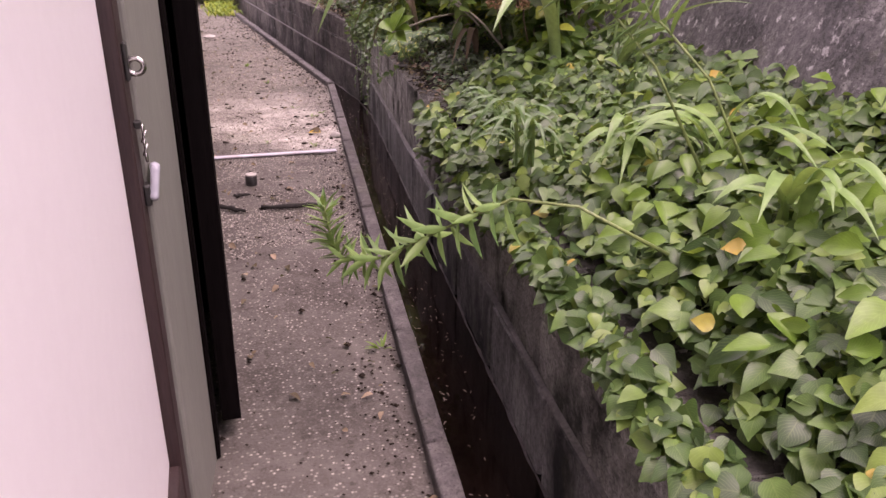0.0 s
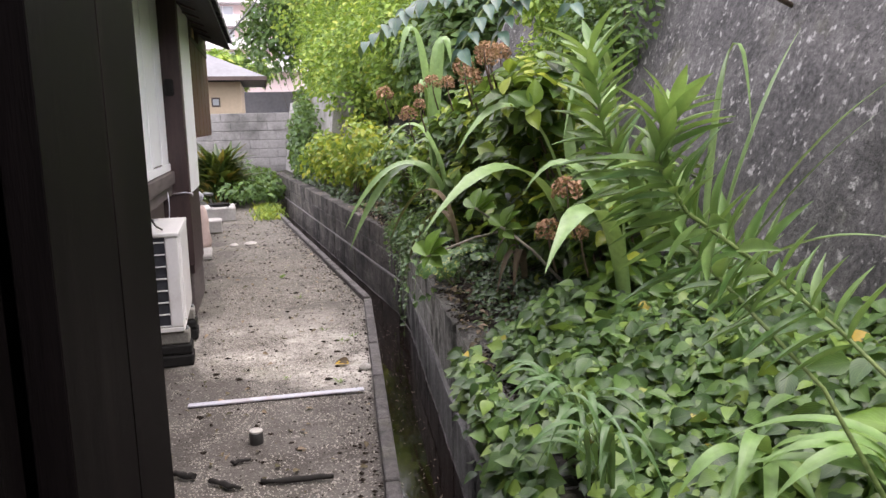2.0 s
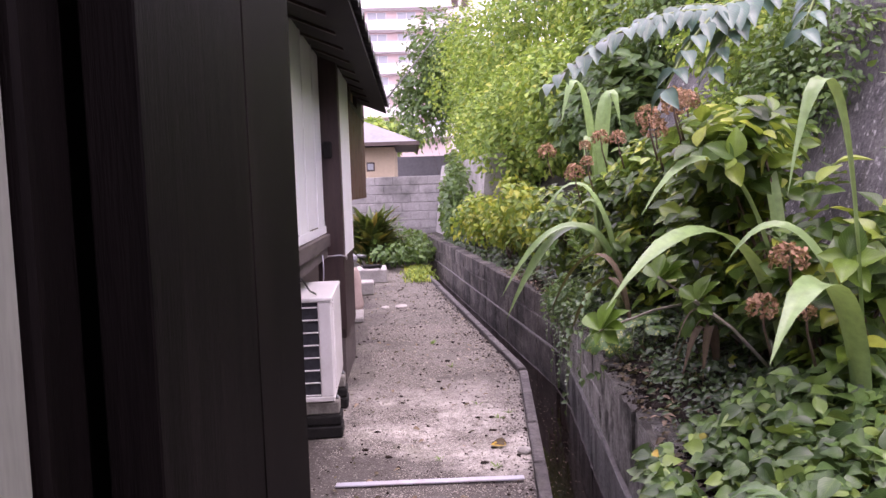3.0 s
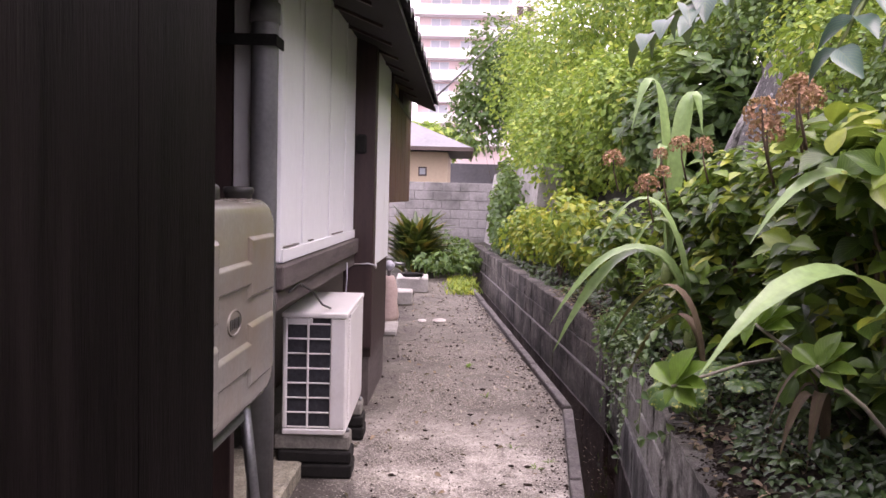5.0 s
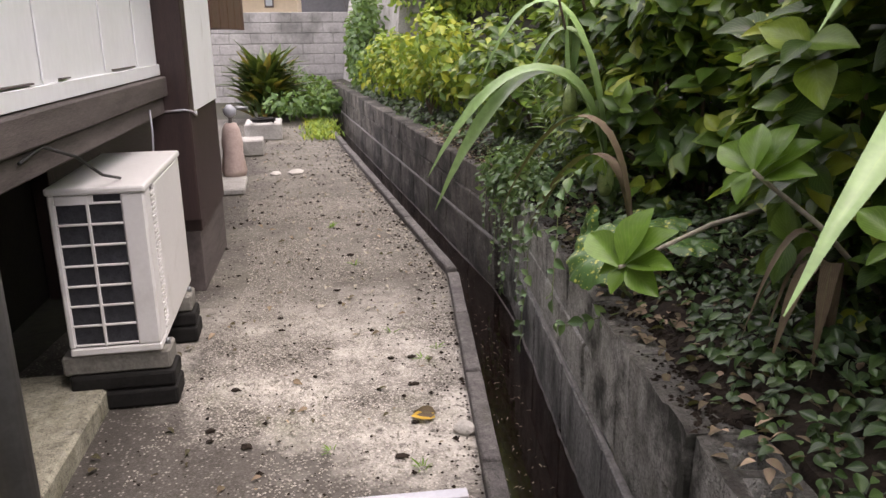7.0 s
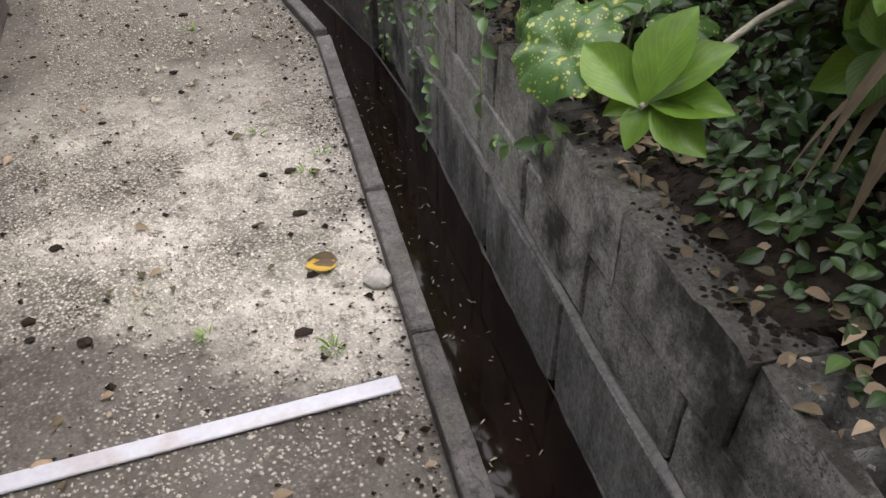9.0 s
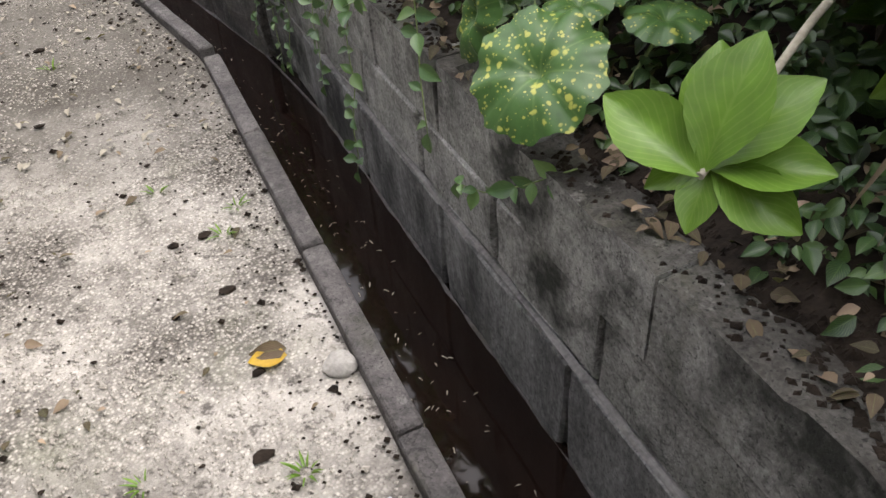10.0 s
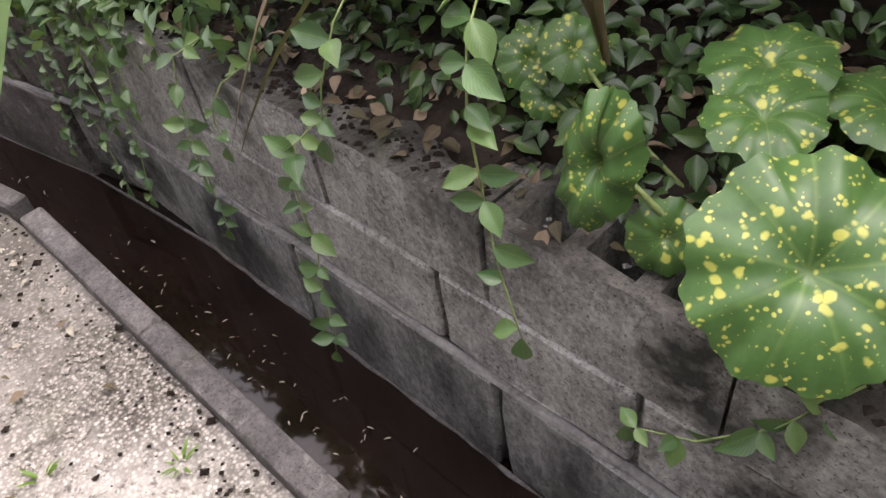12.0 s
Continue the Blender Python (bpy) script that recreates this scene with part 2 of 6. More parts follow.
M["retain"] = concrete("black_stained_concrete", (0.014, 0.014, 0.015), (0.17, 0.163, 0.16), 3.2, 45, 0.8, relief=1.0, stain=(0.40, 0.39, 0.38), stain_at=(0.58, 0.66), stain_scale=24)
M["pale_concrete"] = surface("pale_concrete", (0.22, 0.21, 0.20), (0.42, 0.41, 0.39), 5, 60, 0.85, relief=0.4, stain=(0.10, 0.10, 0.09), stain_scale=3)
M["far_block"] = surface("far_block_concrete", (0.20, 0.193, 0.192), (0.33, 0.322, 0.318), 2, 20, 0.9, vary=0.10, stain=(0.13, 0.128, 0.125), stain_at=(0.48, 0.66), stain_scale=1.3)
M["slab"] = concrete("mossy_pale_concrete", (0.19, 0.18, 0.135), (0.42, 0.40, 0.315), 6, 90, 0.88, relief=0.4, stain=(0.12, 0.12, 0.06), stain_scale=4)
M["grit"] = surface("pale_grit", (0.18, 0.165, 0.14), (0.52, 0.485, 0.43), 60, 200, 0.85, relief=0.2)
M["stone"] = surface("grey_stone", (0.25, 0.24, 0.22), (0.5, 0.48, 0.44), 8, 80, 0.8)
M["board_dark"] = surface("dark_stained_board", (0.0015, 0.0011, 0.0011), (0.0068, 0.0050, 0.0050), 3, 40, 0.6, stretch=(9, 9, 0.5), relief=0.25, spec=0.05, stain=(0.013, 0.010, 0.0095), stain_at=(0.58, 0.74), stain_scale=0.9)
M["wood_brown"] = surface("brown_stained_wood", (0.020, 0.010, 0.010), (0.050, 0.028, 0.026), 3, 40, 0.55, stretch=(7, 7, 0.6), relief=0.25)
M["wood_rail"] = surface("weathered_brown_rail", (0.045, 0.036, 0.034), (0.14, 0.115, 0.11), 4, 50, 0.7, stretch=(6, 0.6, 6), relief=0.3)
M["rust_board"] = surface("reddish_brown_board", (0.055, 0.026, 0.018), (0.15, 0.075, 0.05), 3, 40, 0.6, stretch=(8, 8, 0.7), relief=0.25)
M["white_board"] = surface("white_painted_board", (0.81, 0.82, 0.84), (0.90, 0.91, 0.93), 2, 40, 0.42, relief=0.06, stretch=(1, 1, 0.4), stain=(0.42, 0.40, 0.37), stain_at=(0.63, 0.80), stain_scale=5)
M["white_near"] = surface("white_lacquered_panel", (0.86, 0.83, 0.84), (0.90, 0.87, 0.88), 1.5, 30, 0.35, relief=0.03)
M["grey_strip"] = surface("grey_green_painted_board", (0.160, 0.164, 0.144), (0.222, 0.226, 0.198), 3, 50, 0.55, stretch=(4, 4, 0.5), relief=0.12, stain=(0.15, 0.14, 0.115), stain_at=(0.6, 0.8), stain_scale=5)
M["roof_tile"] = surface("dark_roof_tile", (0.03, 0.03, 0.033), (0.08, 0.08, 0.085), 6, 60, 0.5, vary=0.2)
# Near-black brown for the underfloor, house cores, backing, eaves underside and sticks.
M["void"] = surface("near_black_brown", (0.008, 0.007, 0.006), (0.02, 0.017, 0.015), 5, 50, 0.9)
# The brown stain tone stands for rust and a painted-in reflection of the ground.
M["tank"] = surface("grey_beige_painted_steel", (0.185, 0.19, 0.18), (0.255, 0.26, 0.245), 2.0, 60, 0.24, relief=0.02, stain=(0.195, 0.150, 0.103), stain_at=(0.38, 0.72), stain_scale=1.1)
M["tank_trim"] = surface("dark_grey_plastic", (0.025, 0.025, 0.024), (0.05, 0.05, 0.047), 10, 60, 0.45)
M["pipe"] = surface("grey_pvc", (0.14, 0.145, 0.15), (0.21, 0.215, 0.22), 4, 60, 0.4, relief=0.03, stain=(0.10, 0.10, 0.10), stain_scale=3)
M["galv"] = surface("galvanised_steel", (0.16, 0.17, 0.18), (0.28, 0.29, 0.30), 14, 90, 0.45, metal=0.7, relief=0.05)
M["chrome"] = surface("worn_chrome", (0.45, 0.44, 0.42), (0.65, 0.64, 0.62), 20, 90, 0.25, metal=1.0, relief=0.03)
M["ac_white"] = surface("off_white_enamel", (0.66, 0.65, 0.64), (0.74, 0.73, 0.72), 3, 60, 0.4, relief=0.03, stain=(0.55, 0.53, 0.5), stain_at=(0.6, 0.8), stain_scale=4)
M["ac_fin"] = surface("dark_condenser_fins", (0.03, 0.032, 0.04), (0.07, 0.073, 0.085), 40, 200, 0.5, metal=0.5)
M["ac_base"] = surface("grey_resin_foot", (0.11, 0.105, 0.092), (0.24, 0.23, 0.205), 10, 80, 0.8, stain=(0.06, 0.055, 0.045), stain_scale=7)
M["black_rubber"] = surface("black_rubber", (0.005, 0.005, 0.005), (0.016, 0.015, 0.014), 20, 90, 0.75, spec=0.25)
M["plastic_white"] = surface("white_plastic_strip", (0.36, 0.37, 0.42), (0.46, 0.47, 0.52), 6, 60, 0.35, relief=0.05, stain=(0.30, 0.24, 0.22), stain_at=(0.5, 0.7), stain_scale=5)
M["bark"] = surface("brown_stem", (0.05, 0.033, 0.022), (0.16, 0.11, 0.075), 20, 120, 0.8, relief=0.5)
M["stem_green"] = surface("green_stem", (0.10, 0.15, 0.045), (0.23, 0.30, 0.10), 20, 80, 0.5)
M["twig_pale"] = surface("pale_twig", (0.22, 0.2, 0.15), (0.38, 0.35, 0.28), 30, 90, 0.7)
M["dry_flower"] = leaf_material("dried_flower_petal", [(0.0, (0.143, 0.065, 0.046)), (0.5, (0.364, 0.182, 0.130)), (1.0, (0.598, 0.364, 0.260))], 0.8, 0.2)
M["dead_leaf"] = leaf_material("dead_leaf", [(0.0, (0.035, 0.023, 0.017)), (0.5, (0.095, 0.062, 0.045)), (0.85, (0.19, 0.13, 0.10)), (1.0, (0.36, 0.26, 0.20))], 0.75, 0.1)
# Creeper and lower hydrangea leaves: shade under the bushes is put into their colour.
M["creeper"] = leaf_material("shade_tinted_creeper_leaf", [(0.0, (0.010, 0.028, 0.012)), (0.6, (0.026, 0.062, 0.024)), (1.0, (0.070, 0.130, 0.042))], 0.36, 0.12)
M["shade_tint_leaf"] = leaf_material("shade_tinted_hydrangea_leaf", [(0.0, (0.010, 0.030, 0.009)), (0.6, (0.026, 0.066, 0.018)), (1.0, (0.070, 0.135, 0.026))], 0.4, 0.2)
M["yellow_leaf"] = leaf_material("yellow_leaf", [(0.0, (0.500, 0.330, 0.030)), (1.0, (0.600, 0.360, 0.050))], 0.5, 0.2)
M["cover"] = leaf_material("groundcover_leaf", [(0.0, (0.016, 0.046, 0.015)), (0.45, (0.050, 0.110, 0.032)), (0.8, (0.100, 0.190, 0.048)), (0.992, (0.180, 0.275, 0.058)), (1.0, (0.520, 0.350, 0.060))], 0.38, 0.22)
M["hydrangea"] = leaf_material("hydrangea_leaf", [(0.0, (0.014, 0.042, 0.010)), (0.45, (0.052, 0.118, 0.022)), (0.8, (0.145, 0.245, 0.034)), (1.0, (0.320, 0.360, 0.045))], 0.36, 0.30)
M["bright_leaf"] = leaf_material("young_green_leaf", [(0.0, (0.085, 0.180, 0.024)), (1.0, (0.140, 0.260, 0.036))], 0.34, 0.28)
M["lime"] = leaf_material("yellow_green_leaf", [(0.0, (0.078, 0.156, 0.026)), (0.5, (0.221, 0.325, 0.039)), (1.0, (0.429, 0.429, 0.039))], 0.45, 0.3)
M["strap"] = leaf_material("strap_leaf", [(0.0, (0.130, 0.240, 0.085)), (0.6, (0.220, 0.345, 0.145)), (1.0, (0.330, 0.440, 0.225))], 0.30, 0.22, veins=0.6)
M["lily"] = leaf_material("lily_leaf", [(0.0, (0.100, 0.215, 0.075)), (1.0, (0.240, 0.380, 0.130))], 0.34, 0.28, veins=0.6)
M["vine"] = leaf_material("vine_leaf", [(0.0, (0.037, 0.089, 0.037)), (0.6, (0.079, 0.158, 0.063)), (1.0, (0.158, 0.252, 0.084))], 0.36, 0.2)
M["leopard"] = leaf_material("leopard_plant_leaf", [(0.0, (0.040, 0.100, 0.030)), (1.0, (0.075, 0.160, 0.045))], 0.36, 0.14, veins=0.6, spots=(0.46, 0.47, 0.10))
M["hill_leaf"] = leaf_material("hill_leaf", [(0.0, (0.075, 0.145, 0.032)), (0.5, (0.185, 0.320, 0.052)), (0.9, (0.350, 0.470, 0.079)), (1.0, (0.500, 0.520, 0.105))], 0.5, 0.35)
M["hill_dark"] = leaf_material("hill_dark_leaf", [(0.0, (0.027, 0.068, 0.020)), (0.6, (0.061, 0.135, 0.038)), (1.0, (0.121, 0.216, 0.054))], 0.45, 0.25)
M["blue_leaf"] = leaf_material("bluish_compound_leaf", [(0.0, (0.045, 0.100, 0.088)), (1.0, (0.105, 0.190, 0.165))], 0.28, 0.15)
M["cycad"] = leaf_material("broad_dark_leaf", [(0.0, (0.010, 0.024, 0.008)), (0.6, (0.026, 0.054, 0.015)), (0.82, (0.085, 0.105, 0.022)), (1.0, (0.36, 0.23, 0.05))], 0.3, 0.15, veins=1.0)
M["cream_wall"] = surface("cream_render", (0.62, 0.50, 0.36), (0.70, 0.57, 0.42), 1.5, 12, 0.9)
M["far_roof"] = surface("pale_grey_roof_sheet", (0.13, 0.13, 0.145), (0.19, 0.19, 0.205), 1, 8, 0.6)
M["far_trim"] = surface("brown_eave", (0.07, 0.05, 0.045), (0.12, 0.09, 0.08), 3, 20, 0.7)
M["tower_white"] = surface("tower_white_paint", (0.72, 0.68, 0.69), (0.8, 0.76, 0.77), 0.3, 4, 0.7)
M["tower_pink"] = surface("tower_pink_tile", (0.68, 0.54, 0.53), (0.76, 0.62, 0.60), 0.4, 6, 0.7)
M["cable"] = surface("black_cable", (0.015, 0.015, 0.015), (0.03, 0.03, 0.03), 20, 90, 0.6)
M["cloth_pink"] = surface("pinkish_wrapping", (0.42, 0.32, 0.29), (0.56, 0.45, 0.41), 9, 60, 0.8)
M["amber"] = surface("amber_glazing", (0.55, 0.36, 0.16), (0.65, 0.45, 0.22), 2, 20, 0.4)

glass = bpy.data.materials.new("tower_window_glass")
_, gb = nodes_of(glass)
gb.inputs["Base Color"].default_value, gb.inputs["Roughness"].default_value = (0.45, 0.48, 0.52, 1), 0.12
M["window_glass"] = glass

clear = bpy.data.materials.new("clear_gauge_plastic")
_, cb = nodes_of(clear)
cb.inputs["Base Color"].default_value, cb.inputs["Roughness"].default_value = (0.45, 0.43, 0.41, 1), 0.12
cb.inputs["Transmission Weight"].default_value = 0.8
M["clear"] = clear
red = bpy.data.materials.new("red_float")
_, rb = nodes_of(red)
rb.inputs["Base Color"].default_value = (0.55, 0.06, 0.03, 1)
M["red"] = red

water = bpy.data.materials.new("still_brown_water")
nt, b = nodes_of(water)
v = world_place(nt)
nt.links.new(ramp(nt, noise_tex(nt, v, 5, 5), [(0.3, (0.005, 0.003, 0.0025)), (0.7, (0.013, 0.008, 0.006))]), b.inputs["Base Color"])
b.inputs["Roughness"].default_value, b.inputs["IOR"].default_value = 0.05, 1.33
bump(nt, b, noise_tex(nt, v, 9, 2), 0.04, 0.01)
M["water"] = water


# ---- mesh helpers ----
def part(name, data, material, parent=None, label="", m=None):
    """Links a bmesh or a mesh as one mesh object under a thing or a part."""
    if isinstance(data, bmesh.types.BMesh):
        me = bpy.data.meshes.new(name)
        data.to_mesh(me)
        data.free()
    else:
        me = data
    if material is not None and not me.materials:
        me.materials.append(M[material])
    ob = new(name, me)
    if m is not None:
        ob.matrix_basis = m
    if parent is not None:
        ob.parent = parent
    if label:
        ob["label"] = label
    return ob


def thing(name, at, label, category, group="", rz=0.0):
    ob = new(name)
    ob.empty_display_size = 0.1
    ob.matrix_basis = pose(*at, 0, 0, rz)
    return tagged(ob, label, category, group)


def box(x0, x1, y0, y1, z0, z1, bevel=0.0, bm=None, segments=1):
    bm = bm or bmesh.new()
    made = bmesh.ops.create_cube(bm, size=1, matrix=Matrix.Translation(((x0 + x1) / 2, (y0 + y1) / 2, (z0 + z1) / 2)) @ Matrix.Diagonal((x1 - x0, y1 - y0, z1 - z0, 1)))
    if bevel:
        edges = list({e for v in made["verts"] for e in v.link_edges})
        bmesh.ops.bevel(bm, geom=edges, offset=bevel, segments=segments, affect="EDGES", profile=0.5)
    return bm


def smooth(bm):
    for f in bm.faces:
        f.smooth = True
    return bm


def tube(points, radii, sides=8, bm=None, cap=True):
    """A round bar along points; one radius or one a point."""
    bm = bm or bmesh.new()
    points = [Vector(p) for p in points]
    if isinstance(radii, (int, float)):
        radii = [radii] * len(points)
    rings, side = [], None
    for i, p in enumerate(points):
        d = (points[min(i + 1, len(points) - 1)] - points[max(i - 1, 0)]).normalized()
        if side is None:
            side = d.cross(Vector((0, 0, 1)) if abs(d.z) < 0.9 else Vector((1, 0, 0))).normalized()
        side = (side - d * side.dot(d)).normalized()
        up = d.cross(side)
        rings.append([bm.verts.new(p + (side * math.cos(2 * math.pi * k / sides) + up * math.sin(2 * math.pi * k / sides)) * radii[i]) for k in range(sides)])
    for a, c in zip(rings, rings[1:]):
        for k in range(sides):
            f = bm.faces.new((a[k], a[(k + 1) % sides], c[(k + 1) % sides], c[k]))
            f.smooth = True
    if cap:
        bm.faces.new(rings[0][::-1])
        bm.faces.new(rings[-1])
    return bm


def lathe(profile, sides=20, bm=None, at=(0, 0, 0)):
    """A turned shape from (radius, height) pairs, closed at both ends."""
    bm = bm or bmesh.new()
    rings = [[bm.verts.new((at[0] + r * math.cos(2 * math.pi * k / sides), at[1] + r * math.sin(2 * math.pi * k / sides), at[2] + h)) for k in range(sides)] for r, h in profile]
    for a, c in zip(rings, rings[1:]):
        for k in range(sides):
            f = bm.faces.new((a[k], a[(k + 1) % sides], c[(k + 1) % sides], c[k]))
            f.smooth = True
    bm.faces.new(rings[0][::-1])
    bm.faces.new(rings[-1])
    return bm


# ---- the line of the drain: two straight runs that meet in a bend ----
BEND = Vector((0.392, 7.02))
DIR_A, DIR_B = Vector((0.104, 1)).normalized(), Vector((-0.088, 1)).normalized()
NOR_A, NOR_B = Vector((DIR_A.y, -DIR_A.x)), Vector((DIR_B.y, -DIR_B.x))
MITRE = (NOR_A + NOR_B) / (1 + NOR_A.dot(NOR_B))
END_A, END_B = 10.0, 10.0     # how far the two runs reach from the bend
WALL_OFF = 0.355              # from the kerb's path edge to the wall's face


def along(s, off, z=0.0):
    """The point s metres along the drain from its bend (before it: negative), off metres to the wall's side."""
    base = BEND + MITRE * off
    p = base + (DIR_A if s < 0 else DIR_B) * s
    return Vector((p.x, p.y, z))


def along_pose(s, off, z, side):
    """A pose there: local y runs along the drain, x to the wall's side."""
    p = along(s, off, z)
    d = DIR_A if side < 0 else DIR_B
    n = NOR_A if side < 0 else NOR_B
    if (s < 0) != (side < 0):
        q = BEND + MITRE * off + d * s
        p = Vector((q.x, q.y, z))
    return Matrix(((n.x, d.x, 0, p.x), (n.y, d.y, 0, p.y), (0, 0, 1, p.z), (0, 0, 0, 1)))


def strip(name, offs_z, stations, material, parent=None, wobble=0.0, seed=0):
    """A sheet swept along the drain: offs_z(s) gives its cross-section as (off, z) pairs."""
    rng = random.Random(seed)
    verts, faces, n = [], [], 0
    for s in stations:
        row = offs_z(s)
        n = len(row)
        for i, (o, z) in enumerate(row):
            p = along(s, o, z)
            if wobble:
                p += Vector((rng.uniform(-1, 1), rng.uniform(-1, 1), rng.uniform(-1, 1))) * wobble
            verts.append(p)
    for j in range(len(stations) - 1):
        for i in range(n - 1):
            a = j * n + i
            faces.append((a, a + 1, a + n + 1, a + n))
    me = bpy.data.meshes.new(name)
    me.from_pydata(verts, [], faces)
    return part(name, me, material, parent)


# ---- ground, path, drain ----
def ground_row(s):
    foot, lean, high = (1.22, 0.30, 2.1) if s < 1.4 else (1.3, 0.45, 2.4)
    if s > 12:
        return [(-400, -0.012), (-1.6, -0.012), (-0.002, -0.012), (0.0, -0.012), (0.40, -0.012), (0.44, -0.012), (1.5, 0.0), (3, 0.1), (8, 0.4), (14, 0.8), (400, 4.0)]
    return [(-400, -0.012), (-1.6, -0.012), (-0.002, -0.012), (0.0, -0.30), (0.43, -0.30), (0.47, 0.36), (foot, 0.50), (foot + lean * 0.9, 0.47 + 0.9), (foot + lean * high + 0.4, 0.5 + high), (14, 7.5), (400, 12)]


ground = strip("ground", ground_row, [-300, -40, -10, -8, -6, -5, -4, -3, -2, -1, 0, 0.6, 1.39, 1.41, 2, 3, 4, 6, 8, 10, 12, 13, 40, 300], "hill")
tagged(ground, "dark soil bank beside and behind the path", "ground", kind="structure")

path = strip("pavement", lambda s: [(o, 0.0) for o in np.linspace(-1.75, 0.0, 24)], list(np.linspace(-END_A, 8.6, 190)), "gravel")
for v in path.data.vertices:
    v.co.z += 0.010 * noise.noise(v.co * 1.7) + 0.005 * noise.noise(v.co * 6) - 0.002
tagged(path, "worn exposed-grit concrete path with damp stains, darker at both ends and by the house", "path", kind="structure")

drain_water = strip("water", lambda s: [(0.03, -0.19), (0.37, -0.19)], list(np.linspace(-END_A, END_B, 60)), "water")
tagged(drain_water, "still dark brown water in the drain", "water", kind="structure")

drain_wall = strip("drain_side", lambda s: [(0.012, -0.012), (0.05, -0.012), (0.055, -0.30)], [-END_A, -0.001, 0.0, END_B], "plate")
tagged(drain_wall, "dark wet concrete side of the drain", "drain", kind="structure")


# kerb stones
def kerb_stone(length):
    bm = box(0.0, 0.060, 0.003, length - 0.003, -0.10, 0.042, 0.009, segments=2)
    bmesh.ops.subdivide_edges(bm, edges=[e for e in bm.edges if e.calc_length() > 0.3], cuts=5)
    rng = random.Random(5)
    for v in bm.verts:
        v.co.x += rng.uniform(-0.0015, 0.0015)
        v.co.z += rng.uniform(-0.0025, 0.0025)
    me = bpy.data.meshes.new("kerb_stone")
    bm.to_mesh(me)
    bm.free()
    return me


kerb = thing("kerb", (0, 0, 0), "line of narrow grey concrete kerb stones along the drain", "kerb")
kerb["kind"] = "structure"
stone = kerb_stone(0.62)
rng = random.Random(11)
for i in range(16):
    part("kerb_stone", stone, "kerb", kerb, m=along_pose(-0.62 * (i + 1) - 0.055, 0.0, rng.uniform(-0.004, 0.004), -1))
    part("kerb_stone", stone, "kerb", kerb, m=along_pose(0.62 * i + 0.008, 0.0, rng.uniform(-0.004, 0.004), 1))


# ---- block wall beside the drain ----
def block_mesh(length, height, depth, cores, seed):
    """A concrete block, front at x = 0, along y, with slightly uneven worn edges; cores: open from above."""
    rng = random.Random(seed)
    bm = bmesh.new()
    if not cores:
        box(0, depth, 0.005, length - 0.005, 0.004, height - 0.004, 0.008, bm)
        bmesh.ops.subdivide_edges(bm, edges=[e for e in bm.edges if e.calc_length() > 0.15], cuts=3)
        for v in bm.verts:
            if v.co.x < 0.02:
                v.co.x += rng.uniform(-0.003, 0.003)
    else:
        ys = [0.004, 0.04, 0.125, 0.155, 0.24, 0.27, 0.355, length - 0.004]
        xs = [0.0, 0.03, depth - 0.03, depth]
        top, low = height, 0.0
        grid = {(i, j): bm.verts.new((x, y, top)) for i, x in enumerate(xs) for j, y in enumerate(ys)}
        for i in range(3):
            for j in range(7):
                q = [grid[i, j], grid[i + 1, j], grid[i + 1, j + 1], grid[i, j + 1]]
                if i == 1 and j in (1, 3, 5) and cores > 1:
                    down = [bm.verts.new((v.co.x, v.co.y, top - 0.12)) for v in q]
                    for k in range(4):
                        bm.faces.new((q[k], q[(k + 1) % 4], down[(k + 1) % 4], down[k]))
                    bm.faces.new(down)
                else:
                    bm.faces.new(q)
        rim = [grid[0, j] for j in range(8)] + [grid[i, 7] for i in (1, 2, 3)] + [grid[3, j] for j in range(6, -1, -1)] + [grid[i, 0] for i in (2, 1)]
        foot = [bm.verts.new((v.co.x, v.co.y, low + 0.003)) for v in rim]
        for k in range(len(rim)):
            bm.faces.new((rim[k], foot[k], foot[(k + 1) % len(rim)], rim[(k + 1) % len(rim)]))
        for v in bm.verts:
            if v.co.z > top - 0.01:
                v.co.z -= rng.uniform(0, 0.009)
                v.co.x += rng.uniform(-0.004, 0.004)
    for v in bm.verts:
        v.co += Vector((rng.uniform(-0.0015, 0.0015), rng.uniform(-0.002, 0.002), rng.uniform(-0.0015, 0.0015)))
    me = bpy.data.meshes.new("block")
    bm.normal_update()
    for f in bm.faces:
        f.material_index = int(bool(cores) and abs(f.normal.z) > 0.8)
    bm.to_mesh(me)
    if cores:
        me.materials.append(M["block"])
        me.materials.append(M["block_top"])
    bm.free()
    return me


block_wall = thing("wall_garden", (0, 0, 0), "low dark-stained concrete block wall holding the planted bank", "wall")
block_wall["kind"] = "structure"
plain_blocks = [block_mesh(0.40, 0.194, 0.12, False, k) for k in range(3)]
filled_blocks = [block_mesh(0.40, 0.19, 0.15, 1, k + 7) for k in range(4)]
cored_block = block_mesh(0.40, 0.19, 0.15, 2, 12)
far_plate, far_course = block_mesh(0.596, 0.34, 0.09, False, 31), [block_mesh(0.40, 0.192, 0.15, False, 33 + k) for k in range(3)]
plates = [block_mesh(0.596, 0.34, 0.09, False, k + 20) for k in range(3)]
for k, me in enumerate(plates):     # chipped lower corners beside the joints
    for v in me.vertices:
        if v.co.z < 0.13 and (v.co.y < 0.05 or v.co.y > 0.546):
            v.co.y += (0.012 + 0.010 * k) * (1 - v.co.z / 0.13) * (1 if v.co.y < 0.3 else -1)
rng = random.Random(3)
